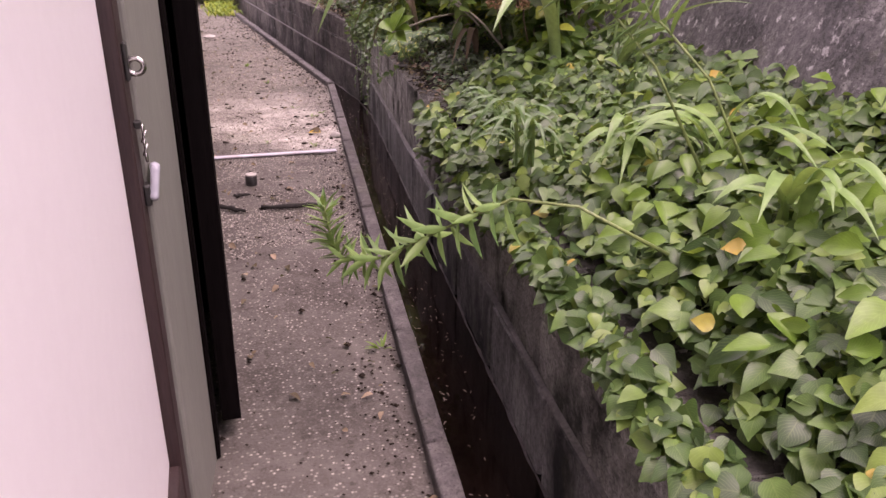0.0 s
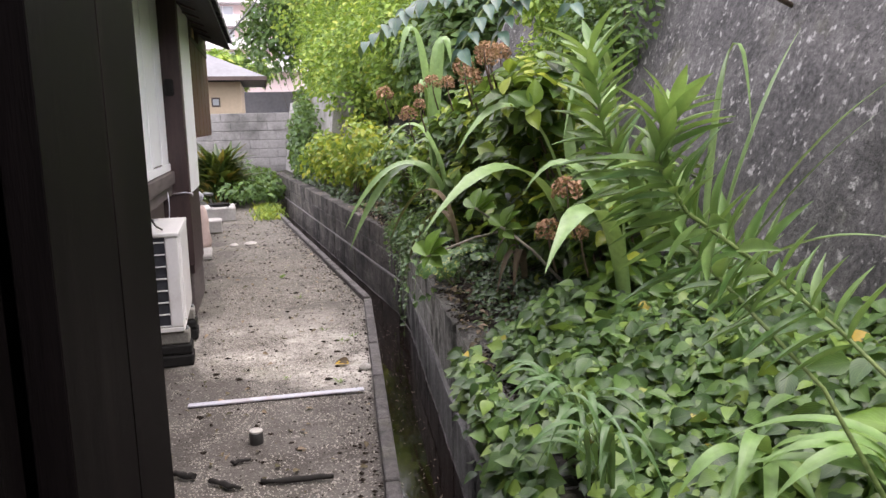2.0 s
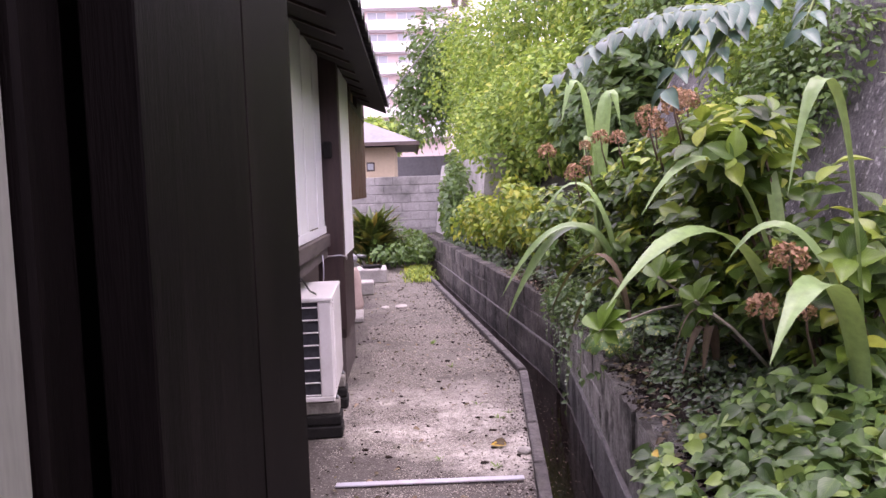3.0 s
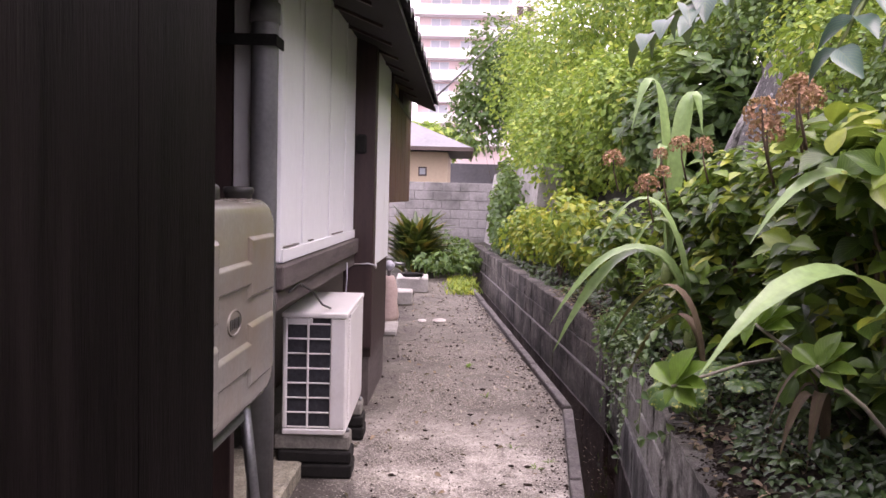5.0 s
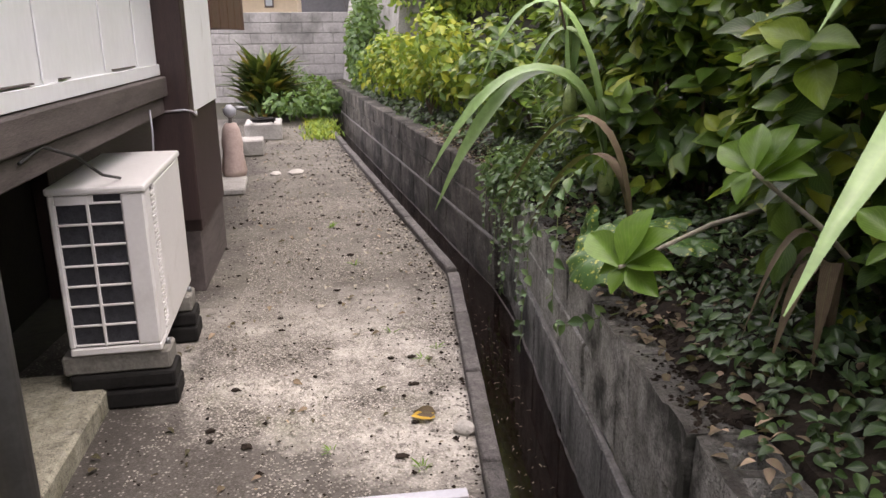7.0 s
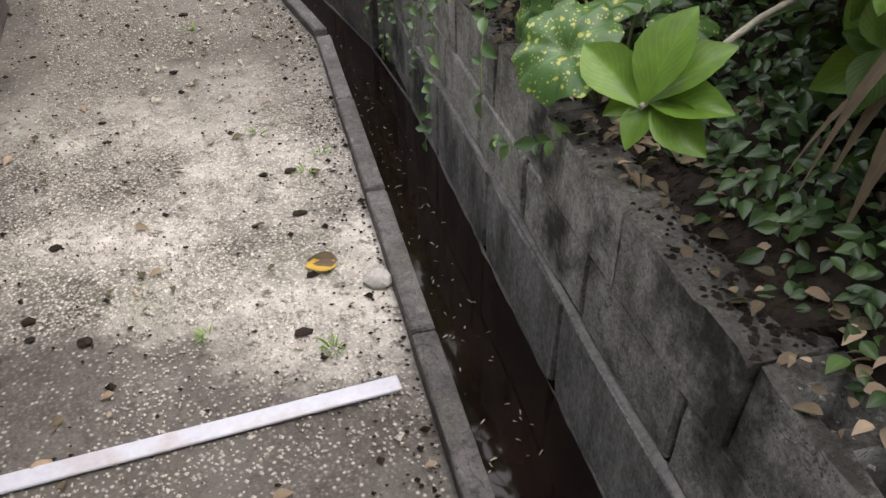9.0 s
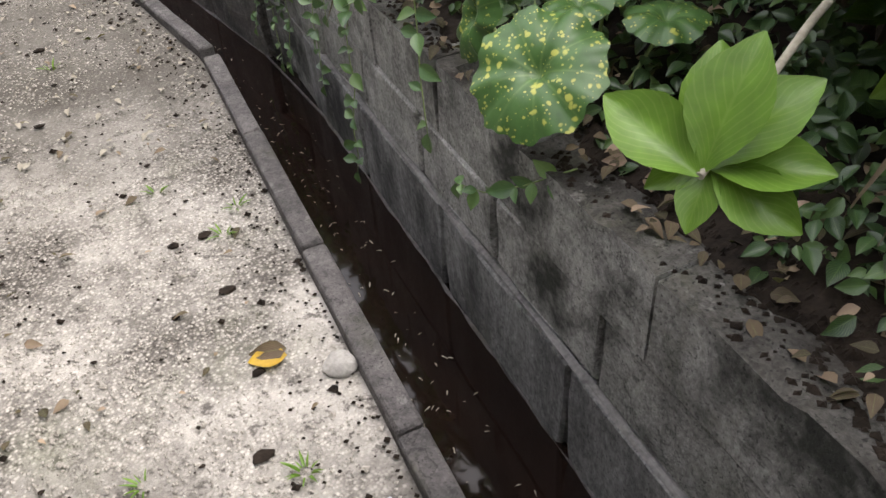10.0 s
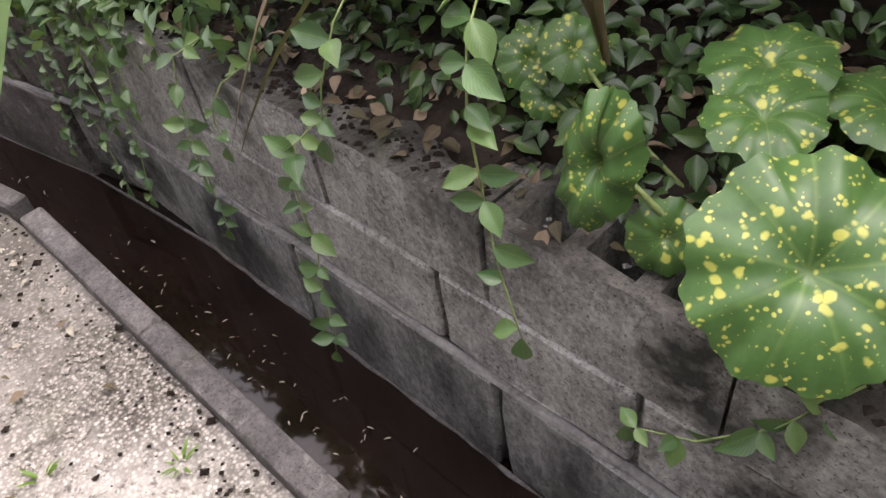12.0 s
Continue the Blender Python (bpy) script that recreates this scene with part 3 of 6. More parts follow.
for side, sign in ((-1, -1), (1, 1)):
    for i in range(-1 if side < 0 else -1, 18):
        s = (-1.40 + 0.6 - 0.596 * i - 0.596) if side < 0 else 0.596 * i + 0.27
        if (side < 0 and s > -0.55) or (side > 0 and s < -0.1) or abs(s) > 9.6:
            continue
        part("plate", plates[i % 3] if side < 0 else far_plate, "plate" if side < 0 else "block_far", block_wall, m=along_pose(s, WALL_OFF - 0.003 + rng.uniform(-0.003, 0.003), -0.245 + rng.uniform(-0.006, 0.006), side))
    for row, (z, start) in enumerate(((0.098, -1.266), (0.288, -0.985))):
        for i in range(-4, 26):
            s = start - 0.40 * i if side < 0 else 0.40 * i + 0.12 * row + 0.04
            if (side < 0 and s > -0.42) or (side > 0 and s < -0.02) or abs(s) > 9.6:
                continue
            me = rng.choice(plain_blocks if row == 0 else filled_blocks)
            if row == 1 and side < 0 and (-3.1 < s < -2.9 or -1.85 < s < -1.7):
                me = cored_block
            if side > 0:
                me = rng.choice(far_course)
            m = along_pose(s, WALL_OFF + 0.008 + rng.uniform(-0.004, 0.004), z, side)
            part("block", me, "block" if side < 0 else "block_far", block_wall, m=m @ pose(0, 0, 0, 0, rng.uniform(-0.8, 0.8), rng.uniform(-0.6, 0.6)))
strip("mortar_bed", lambda s: [(WALL_OFF + 0.026, -0.2), (WALL_OFF + 0.026, 0.39), (WALL_OFF + 0.10, 0.39)], [-9.9, -0.3, -0.001, 0.0, 0.3, 9.8], "block", block_wall)
strip("mortar_line", lambda s: [(WALL_OFF + 0.002, 0.090), (WALL_OFF - 0.003, 0.094), (WALL_OFF + 0.001, 0.098), (WALL_OFF + 0.014, 0.101)], list(np.linspace(-9.9, -0.01, 60)) + list(np.linspace(0.01, 9.8, 60)), "mortar", block_wall, wobble=0.003, seed=4)
end_pillar = part("corner_fill", box(-0.005, 0.14, -0.42, 0.05, -0.22, 0.47, 0.01), "block", block_wall, m=along_pose(-0.02, WALL_OFF + 0.006, 0, -1))


def bed_z(off):
    """Height of the soil that lies against and over the back of the wall."""
    return 0.458 + 0.055 * min(max((off - WALL_OFF - 0.06) / 0.14, 0), 1) + 0.10 * max(off - 0.56, 0)


def bed_row(s):
    back = 0.155 if -3.02 < s < -2.55 or -1.82 < s < -1.35 else 0.075
    edge = WALL_OFF + back + 0.022 * noise.noise((s * 3.7, 0, 4)) + 0.01 * noise.noise((s * 13, 2, 0))
    offs = [edge + (1.2 - edge) * k ** 1.5 for k in np.linspace(0, 1, 14)]
    return [(o, bed_z(o) + 0.012 * noise.noise((s * 5, o * 9, 1)) + 0.006 * noise.noise((s * 19, o * 23, 7)) - (0.03 if k == 0 else 0)) for k, o in enumerate(offs)]


bed = strip("soil_bed", bed_row, list(np.linspace(-4.2, 1.3, 120)), "soil", wobble=0.003, seed=6)
tagged(bed, "dark crumbly soil heaped against the back of the wall", "soil", kind="structure")

# retaining wall behind the bed
retaining = thing("wall_retaining", (0, 0, 0), "leaning rough retaining wall of black-stained concrete", "retaining wall")
retaining["kind"] = "structure"


def lean_slab(s0, s1, foot, lean, high, thick, material, n=26, seed=1):
    rng = random.Random(seed)
    verts, faces = [], []
    k = 16
    for s in np.linspace(s0, s1, n):
        for j in range(k):
            z = 0.40 + high * j / (k - 1)
            p = along(s, foot + lean * (z - 0.47) + 0.02 * noise.noise((s * 2.3, z * 2.3, 3.0)) + 0.008 * noise.noise((s * 9, z * 9, 1.0)), z)
            verts.append(p)
        verts.append(along(s, foot + lean * high + thick, 0.40 + high))
        verts.append(along(s, foot + thick, 0.30))
    m = k + 2
    for i in range(n - 1):
        for j in range(m - 1):
            a = i * m + j
            faces.append((a, a + 1, a + m + 1, a + m))
    faces.append(tuple(range(m)))
    faces.append(tuple(range((n - 1) * m, n * m))[::-1])
    me = bpy.data.meshes.new("face")
    me.from_pydata(verts, [], faces)
    return part("face", me, material, retaining)


lean_slab(-9.5, 1.38, 1.20, 0.30, 2.1, 0.3, "retain", 60)
lean_slab(1.42, 1.54, 0.97, 0.45, 2.30, 0.30, "block", 4, 2)
lean_slab(6.2, 11.8, 0.80, 0.12, 1.5, 0.3, "pale_concrete", 14, 3)


# ---- the house ----
def house_part(name, x0, x1, y0, y1, z0, z1, material, parent, bevel=0.004, label=""):
    return part(name, box(x0, x1, y0, y1, z0, z1, bevel), material, parent, label)


X1, X2 = -0.975, -0.855       # face of the white boarding, and of the bay beyond it
house = thing("house", (0, 0, 0), "old timber house with white panels, brown posts and tiled eaves", "house")
house["kind"] = "structure"
# near wing: panel, frame, strip with fittings, post, dark boards
house_part("white_panel", -0.80, -0.735, -2.5, 1.786, 0.30, 2.4, "white_near", house, 0.003, "smooth white lacquered panel")
house_part("frame", -0.80, -0.712, 1.789, 1.872, 0.0, 2.4, "wood_brown", house, 0.003)
bm = bmesh.new()
q = [bm.verts.new((x, y, z)) for z in (0.0, 2.4) for x, y in ((-0.80, 1.875), (-0.703, 1.875), (-0.662, 2.160), (-0.80, 2.160))]
for f in ((3, 2, 1, 0), (4, 5, 6, 7), (0, 1, 5, 4), (1, 2, 6, 5), (2, 3, 7, 6), (3, 0, 4, 7)):
    bm.faces.new([q[k] for k in f])
bmesh.ops.bevel(bm, geom=bm.edges[:], offset=0.004, segments=1, affect="EDGES")
part("strip", bm, "grey_strip", house, "grey-green painted board")
house_part("post", -0.80, -0.652, 2.163, 2.245, 0.0, 2.4, "board_dark", house, 0.005)
for i in range(4):
    y0 = 2.248 + i * 0.2235
    house_part("board", -0.64 + 0.002 * (i % 2), -0.590 - 0.0015 * (i % 2), y0, y0 + 0.2215, 0.06, 2.4, "board_dark", house, 0.002, "dark-stained vertical board")
house_part("wing_end", -1.30, -0.645, 3.02, 3.135, 0.0, 2.4, "board_dark", house)
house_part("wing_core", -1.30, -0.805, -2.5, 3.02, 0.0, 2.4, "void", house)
house_part("wing_sill", -0.80, -0.715, -2.5, 1.786, 0.0, 0.295, "wood_brown", house)
# recess behind the tank
house_part("recess_wall", -1.42, -1.32, 3.0, 4.96, 0.0, 2.6, "wood_brown", house)
house_part("recess_end", -1.42, -1.14, 4.965, 5.02, 0.0, 2.6, "wood_brown", house)
house_part("corner_board", -1.135, X1 - 0.035, 4.955, 5.02, 0.92, 2.45, "white_board", house)
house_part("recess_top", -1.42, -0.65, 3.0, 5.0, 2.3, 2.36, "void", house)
# white shutter boarding
for y0, y1 in ((5.024, 5.40), (5.405, 6.02), (6.025, 6.50), (6.505, 6.885)):
    house_part("white_board", X1 - 0.03, X1 + (0.001 if y0 < 5.5 else 0.0), y0, y1, 1.10, 2.36, "white_board", house, 0.003, "white painted panel with dirt in the seams")
house_part("batten", X1 + 0.003, X1 + 0.012, 5.03, 6.88, 1.10, 1.150, "white_board", house, 0.002)
for y in (5.40, 6.02, 6.50):
    house_part("batten", X1 + 0.003, X1 + 0.009, y - 0.016, y - 0.004, 1.157, 2.36, "white_board", house, 0.002)
    house_part("seam", X1 + 0.002, X1 + 0.004, y - 0.003, y + 0.004, 1.157, 2.36, "wood_rail", house, 0.0, "dirt-filled seam")
for y0, y1 in ((5.06, 5.30), (5.52, 5.60), (6.10, 6.42)):
    house_part("seam", X1 + 0.002, X1 + 0.0135, y0, y1, 1.1555, 1.160, "wood_rail", house, 0.0, "dirt-filled seam")
house_part("backing", X1 - 0.12, X1 - 0.035, 5.02, 6.89, 0.92, 2.40, "void", house)
house_part("rail", X1 - 0.06, X1 + 0.035, 4.94, 6.89, 1.005, 1.095, "wood_rail", house, 0.006, "weathered brown rail")
house_part("lower_rail", X1 - 0.07, X1 + 0.012, 4.94, 6.89, 0.925, 1.000, "wood_rail", house, 0.005)
house_part("head_rail", X1 - 0.06, X1 + 0.045, 4.94, 6.89, 2.36, 2.44, "wood_brown", house, 0.006)
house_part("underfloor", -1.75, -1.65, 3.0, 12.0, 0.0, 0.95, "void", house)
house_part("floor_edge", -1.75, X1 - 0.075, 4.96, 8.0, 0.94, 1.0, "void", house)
# the step out, the second white panel, the brown boarded bay
house_part("post", X1 - 0.06, X2 + 0.005, 6.893, 7.02, 0.40, 2.55, "wood_brown", house, 0.006, "broad dark brown corner post")
house_part("knob", X1 + 0.01, X1 + 0.075, 6.865, 6.892, 1.62, 1.74, "black_rubber", house, 0.012)
house_part("white_board", X2 - 0.03, X2, 7.025, 7.86, 0.915, 2.42, "white_board", house, 0.003, "white painted panel with dirt in the seams")
house_part("bay_base", X2 - 0.10, X2 - 0.01, 7.0, 7.88, 0.32, 0.91, "wood_brown", house)
house_part("plinth", X2 - 0.15, X2 - 0.02, 7.0, 7.88, 0.0, 0.32, "wood_rail", house)
house_part("head_rail", X2 - 0.05, X2 + 0.04, 6.9, 7.9, 2.42, 2.50, "wood_brown", house, 0.006)
for i in range(9):
    y0 = 7.90 + i * 0.217
    house_part("board", X2 - 0.04, X2 + 0.004 - 0.002 * (i % 2), y0, y0 + 0.214, 1.315, 2.12, "rust_board", house, 0.002, "reddish brown vertical board")
house_part("window_frame", X2 - 0.05, X2 + 0.01, 7.90, 9.85, 2.123, 2.16, "wood_brown", house)
house_part("window_pane", X2 - 0.04, X2 - 0.025, 8.10, 8.75, 2.163, 2.42, "amber", house, 0.0, "amber-lit window strip")
house_part("window_frame", X2 - 0.05, X2 + 0.01, 7.90, 8.08, 2.163, 2.45, "wood_brown", house)
house_part("window_frame", X2 - 0.05, X2 + 0.01, 8.77, 9.85, 2.163, 2.45, "wood_brown", house)
house_part("bay_core", -1.6, X2 - 0.06, 7.9, 9.84, 1.32, 2.5, "void", house)
house_part("back_wall", -1.64, -1.56, 7.0, 12.0, 0.0, 2.5, "wood_brown", house)
# eaves; the near wing's run is unseen, added to shade its boards
for (y0, y1, xe, ze) in ((3.2, 9.42, -0.587, 2.20), (-2.5, 3.17, -0.36, 2.46)):
    roof = bmesh.new()
    v = [roof.verts.new((x, y, z)) for y in (y0, y1) for x, z in ((xe, ze - 0.028), (xe, ze), (xe - 2.0, ze + 0.82), (xe - 2.0, ze + 0.78))]
    for q in ((0, 1, 2, 3), (7, 6, 5, 4), (0, 4, 5, 1), (1, 5, 6, 2), (3, 2, 6, 7), (0, 3, 7, 4)):
        roof.faces.new([v[k] for k in q])
    part("roof_deck", roof, "void", house, "dark underside of the eaves, with an added unseen run over the near wing")
    for i in range(int((y1 - y0) / 0.45)):
        y = y0 + 0.2 + 0.45 * i
        bm = bmesh.new()
        w = [bm.verts.new(c) for c in ((xe - 0.14, y - 0.018, ze + 0.014), (xe - 0.14, y + 0.018, ze + 0.014), (xe - 1.9, y + 0.018, ze + 0.724), (xe - 1.9, y - 0.018, ze + 0.724), (xe - 0.14, y - 0.018, ze + 0.03), (xe - 0.14, y + 0.018, ze + 0.03), (xe - 1.9, y + 0.018, ze + 0.74), (xe - 1.9, y - 0.018, ze + 0.74))]
        for q in ((0, 1, 2, 3), (4, 7, 6, 5), (0, 4, 5, 1), (2, 6, 7, 3), (0, 3, 7, 4), (1, 5, 6, 2)):
            bm.faces.new([w[k] for k in q])
        part("rafter", bm, "wood_brown", house)


def tile_mesh():
    """One curved pantile, 0.27 wide along y, running up to -x."""
    bm = bmesh.new()
    n = 8
    prof = [(-0.135 + 0.27 * i / n, 0.028 * math.cos(2 * math.pi * i / n)) for i in range(n + 1)]
    rows = [[bm.verts.new((x, y, z + zz)) for y, z in prof] for x, zz in ((0.03, 0.0), (-0.28, 0.112))]
    low = [bm.verts.new((0.03, y, z - 0.022)) for y, z in prof]
    for i in range(n):
        for f in (bm.faces.new((rows[0][i], rows[0][i + 1], rows[1][i + 1], rows[1][i])), bm.faces.new((low[i], low[i + 1], rows[0][i + 1], rows[0][i]))):
            f.smooth = False
    me = bpy.data.meshes.new("roof_tile")
    bm.to_mesh(me)
    bm.free()
    return me


tile = tile_mesh()
for i in range(23):
    for j in range(5):
        part("roof_tile", tile, "roof_tile", house, m=pose(-0.587 - 0.25 * j, 3.34 + 0.27 * i, 2.245 + 0.10 * j))


# fittings on the grey strip
def strap_eye():
    t = thing("ring_bolt", (-0.712, 1.832, 1.090), "small chrome ring bolt on a plate", "bolt")
    part("plate", box(0, 0.008, -0.014, 0.014, -0.03, 0.034, 0.003), "tank_trim", t, "dark tarnished plate")
    bm = bmesh.new()
    tube([(0.018 + 0.013 * math.cos(a), -0.006, -0.006 + 0.013 * math.sin(a)) for a in np.linspace(0, 2 * math.pi, 17)], 0.0048, 8, bm, False)
    part("ring", bm, "chrome", t, "bright chrome ring")
    return t


strap_eye()
chain = thing("latch_chain", (-0.712, 1.840, 0.945), "short tarnished chain hanging from a hook", "chain")
for k in range(5):
    bm = bmesh.new()
    tube([(0.014 + 0.004 * math.sin(a) * (k % 2), 0.007 * math.cos(a), 0.028 - 0.012 * k + 0.010 * math.sin(a)) for a in np.linspace(0, 2 * math.pi, 13)], 0.0024, 6, bm, False)
    part("link", bm, "chrome", chain)
part("hook", box(0, 0.014, -0.006, 0.006, 0.03, 0.045, 0.003), "tank_trim", chain)
clasp = thing("clasp", (-0.712, 1.850, 0.862), "pale metal swing clasp with a small knob", "clasp")
part("base", box(0, 0.012, -0.014, 0.014, -0.03, 0.01, 0.003), "tank_trim", clasp)
part("tongue", box(0.010, 0.026, -0.012, 0.018, -0.02, 0.042, 0.007, segments=3), "plastic_white", clasp, m=pose(0, 0, 0, -22, 8, 0))
part("knob", smooth(lathe([(0.002, 0), (0.009, 0.002), (0.011, 0.01), (0.006, 0.018), (0.001, 0.019)], 12)), "plastic_white", clasp, m=pose(0.012, 0.03, 0.03, 0, 90, 0))


# ---- fuel tank ----
def rounded_slab(x0, x1, y0, y1, z0, z1, r, seg=5):
    """A slab whose corners seen from +x are rounded by r and whose face edge is softened."""
    bm = bmesh.new()

    def loop(x, inset):
        pts = []
        rr = max(r - inset, 0.01)
        for cy, cz, a0 in ((y1 - r, z1 - r, 0), (y0 + r, z1 - r, 90), (y0 + r, z0 + r, 180), (y1 - r, z0 + r, 270)):
            for k in range(seg + 1):
                a = radians(a0 + 90 * k / seg)
                pts.append(bm.verts.new((x, cy + rr * math.cos(a), cz + rr * math.sin(a))))
        return pts
    e = 0.05
    loops = [loop(x0 + e * (1 - math.cos(a)), e * (1 - math.sin(a))) for a in np.linspace(0, math.pi / 2, 5)]
    loops += [loop(x1 - e * (1 - math.sin(a)), e * (1 - math.cos(a))) for a in np.linspace(0, math.pi / 2, 5)]
    for a, c in zip(loops, loops[1:]):
        for k in range(len(a)):
            f = bm.faces.new((a[k], a[(k + 1) % len(a)], c[(k + 1) % len(a)], c[k]))
            f.smooth = True
    bm.faces.new(loops[0][::-1])
    bm.faces.new(loops[-1])
    bmesh.ops.recalc_face_normals(bm, faces=bm.faces[:])
    return bm


TX = -0.882
tank = thing("fuel_tank", (0, 0, 0), "grey-beige steel fuel tank with pressed ribs on legs", "fuel tank")
body = part("body", rounded_slab(TX - 0.33, TX, 3.70, 4.615, 0.725, 1.345, 0.10), "tank", tank)
body.data.polygons.foreach_set("use_smooth", [True] * len(body.data.polygons))


def pressed_field(cols):
    """A raised field of the pressed face: columns (y0, y1, z0, z1) side by side, joined, its rim sloping."""
    ring = []
    for y0, y1, z0, z1 in cols:
        ring += [(y0, z0), (y1, z0)]
    for y0, y1, z0, z1 in cols[::-1]:
        ring += [(y1, z1), (y0, z1)]
    n = len(ring)
    bm = bmesh.new()

    def loop(x, inset):
        out = []
        for i, (y, z) in enumerate(ring):
            for (ya, za), (yb, zb) in ((ring[i - 1], (y, z)), ((y, z), ring[(i + 1) % n])):
                k = math.hypot(yb - ya, zb - za)
                y, z = y - inset * (zb - za) / k, z + inset * (yb - ya) / k
            out.append(bm.verts.new((x, y, z)))
        return out
    loops = [loop(TX - 0.001, 0.0), loop(TX + 0.004, 0.003), loop(TX + 0.010, 0.010), loop(TX + 0.011, 0.014)]
    for a, c in zip(loops, loops[1:]):
        for k in range(n):
            bm.faces.new((a[k], a[(k + 1) % n], c[(k + 1) % n], c[k]))
    bm.faces.new(loops[-1])
    return bm


for cols in (((3.72, 4.02, 1.035, 1.245), (4.02, 4.285, 1.10, 1.175), (4.285, 4.545, 1.065, 1.24)),
             ((3.72, 4.02, 0.775, 0.985), (4.02, 4.285, 0.86, 0.945), (4.285, 4.545, 0.81, 0.995))):
    part("pressed_field", pressed_field(cols), "tank", tank)
bm = bmesh.new()
oval = [[bm.verts.new((x, 4.165 + 0.062 * q * math.cos(a), 1.018 + 0.036 * q * math.sin(a))) for a in np.linspace(0, 2 * math.pi, 25)[:-1]] for x, q in ((TX, 1.0), (TX + 0.004, 0.96), (TX + 0.004, 0.86), (TX + 0.002, 0.82))]
for a, c in zip(oval, oval[1:]):
    for k in range(24):
        bm.faces.new((a[k], a[(k + 1) % 24], c[(k + 1) % 24], c[k]))
bm.faces.new(oval[-1])
bmesh.ops.recalc_face_normals(bm, faces=bm.faces[:])
badge = part("badge", bm, "tank", tank, "small worn oval badge pressed into the tank")
for i, w in enumerate((0.013, 0.010, 0.014, 0.010, 0.013)):
    part("mark", box(TX + 0.0025, TX + 0.0042, 4.125 + 0.0175 * i, 4.125 + 0.0175 * i + w, 1.003, 1.030), "tank_trim", badge)
gx = TX - 0.09
gauge = part("gauge", lathe([(0.042, 0), (0.042, 0.035), (0.036, 0.042), (0.030, 0.044)], 20, at=(gx, 4.18, 1.34)), "tank_trim", tank, "dark gauge base")
part("gauge_tube", lathe([(0.026, 0.045), (0.020, 0.125), (0.019, 0.13)], 18, at=(gx, 4.18, 1.34)), "clear", gauge, "clear gauge tube")
part("float", lathe([(0.004, 0.05), (0.005, 0.075), (0.012, 0.088), (0.012, 0.094), (0.004, 0.097)], 12, at=(gx, 4.18, 1.34)), "red", gauge, "red float")
part("gauge_cap", lathe([(0.021, 0.13), (0.021, 0.142), (0.018, 0.145)], 18, at=(gx, 4.18, 1.34)), "black_rubber", gauge)
cap = part("filler_cap", lathe([(0.040, 0), (0.040, 0.028), (0.046, 0.030), (0.046, 0.046), (0.040, 0.050)], 22, at=(gx, 4.49, 1.33)), "tank_trim", tank, "dark filler cap")
for y, yy in ((4.46, 4.60), (3.86, 3.72)):
    for x in (TX - 0.06, TX - 0.27):
        part("leg", tube([(x, y, 0.74), (x + 0.03 * (1 if x > TX - 0.1 else -1), yy, 0.085)], 0.019, 4), "galv", tank, "galvanised angle leg")
part("cross_bar", tube([(TX - 0.06, 3.9, 0.68), (TX - 0.06, 4.44, 0.68)], 0.014, 6), "galv", tank)
part("valve", tube([(TX - 0.15, 4.1, 0.73), (TX - 0.15, 4.1, 0.62), (TX - 0.17, 4.16, 0.58), (TX - 0.35, 4.2, 0.56)], 0.016, 8), "galv", tank)
slab = part("concrete_base", box(-1.62, -1.03, 3.3, 5.88, -0.02, 0.082, 0.012), "slab")
tagged(slab, "low pale concrete slab under the fuel tank", "slab", kind="structure")

# downpipe
down = thing("downpipe", (-1.052, 4.90, 0), "grey plastic downpipe strapped to the wall", "pipe")
part("pipe", tube([(0.045, 0, 0.03), (0.045, 0, 2.02), (0.04, 0, 2.06), (0.0, -0.06, 2.13), (-0.10, -0.2, 2.22)], 0.048, 18), "pipe", down)
part("socket", tube([(0.045, 0, 1.96), (0.045, 0, 2.03)], 0.053, 18), "pipe", down)
part("strap", box(-0.12, 0.10, -0.056, -0.050, 1.875, 1.915, 0.002), "black_rubber", down, "dark metal strap")
part("strap", box(0.094, 0.10, -0.056, 0.056, 1.875, 1.915, 0.002), "black_rubber", down)


# ---- air conditioner ----
ac = thing("air_conditioner", (-0.825, 5.72, 0), "off-white outdoor air conditioner on grey resin feet", "air conditioner", rz=2.0)
W, L, Z0, Z1 = 0.30, 0.78, 0.215, 0.80
part("case_core", box(-W + 0.012, -0.012, 0.012, L - 0.012, Z0 + 0.01, Z1 - 0.02, 0.0), "ac_fin", ac)
part("lid", box(-W - 0.006, 0.006, -0.006, L + 0.006, Z1 - 0.022, Z1 + 0.004, 0.008, segments=2), "ac_white", ac)
part("bottom_tray", box(-W, 0.0, 0.0, L, Z0, Z0 + 0.028, 0.005), "ac_white", ac)
for x0, x1 in ((-W, -W + 0.022), (-0.075, 0.0)):
    part("corner_post", box(x0, x1, 0.0, 0.03, Z0 + 0.028, Z1 - 0.022, 0.006), "ac_white", ac)
part("corner_post", box(-W, 0.0, L - 0.03, L, Z0 + 0.028, Z1 - 0.022, 0.006), "ac_white", ac)
part("top_bar", box(-W + 0.022, -0.16, 0.002, 0.012, Z1 - 0.05, Z1 - 0.024, 0.002), "ac_white", ac)
for k in range(8):
    z = Z0 + 0.033 + k * 0.071
    part("guard_bar", box(-W + 0.02, -0.075, 0.002, 0.010, z, z + 0.008, 0.002), "ac_white", ac)
part("guard_bar", box(-0.185, -0.175, 0.001, 0.011, Z0 + 0.03, Z1 - 0.024, 0.002), "ac_white", ac)
part("front", box(-0.012, 0.0, 0.028, 0.11, Z0 + 0.028, Z1 - 0.022, 0.004), "ac_white", ac)
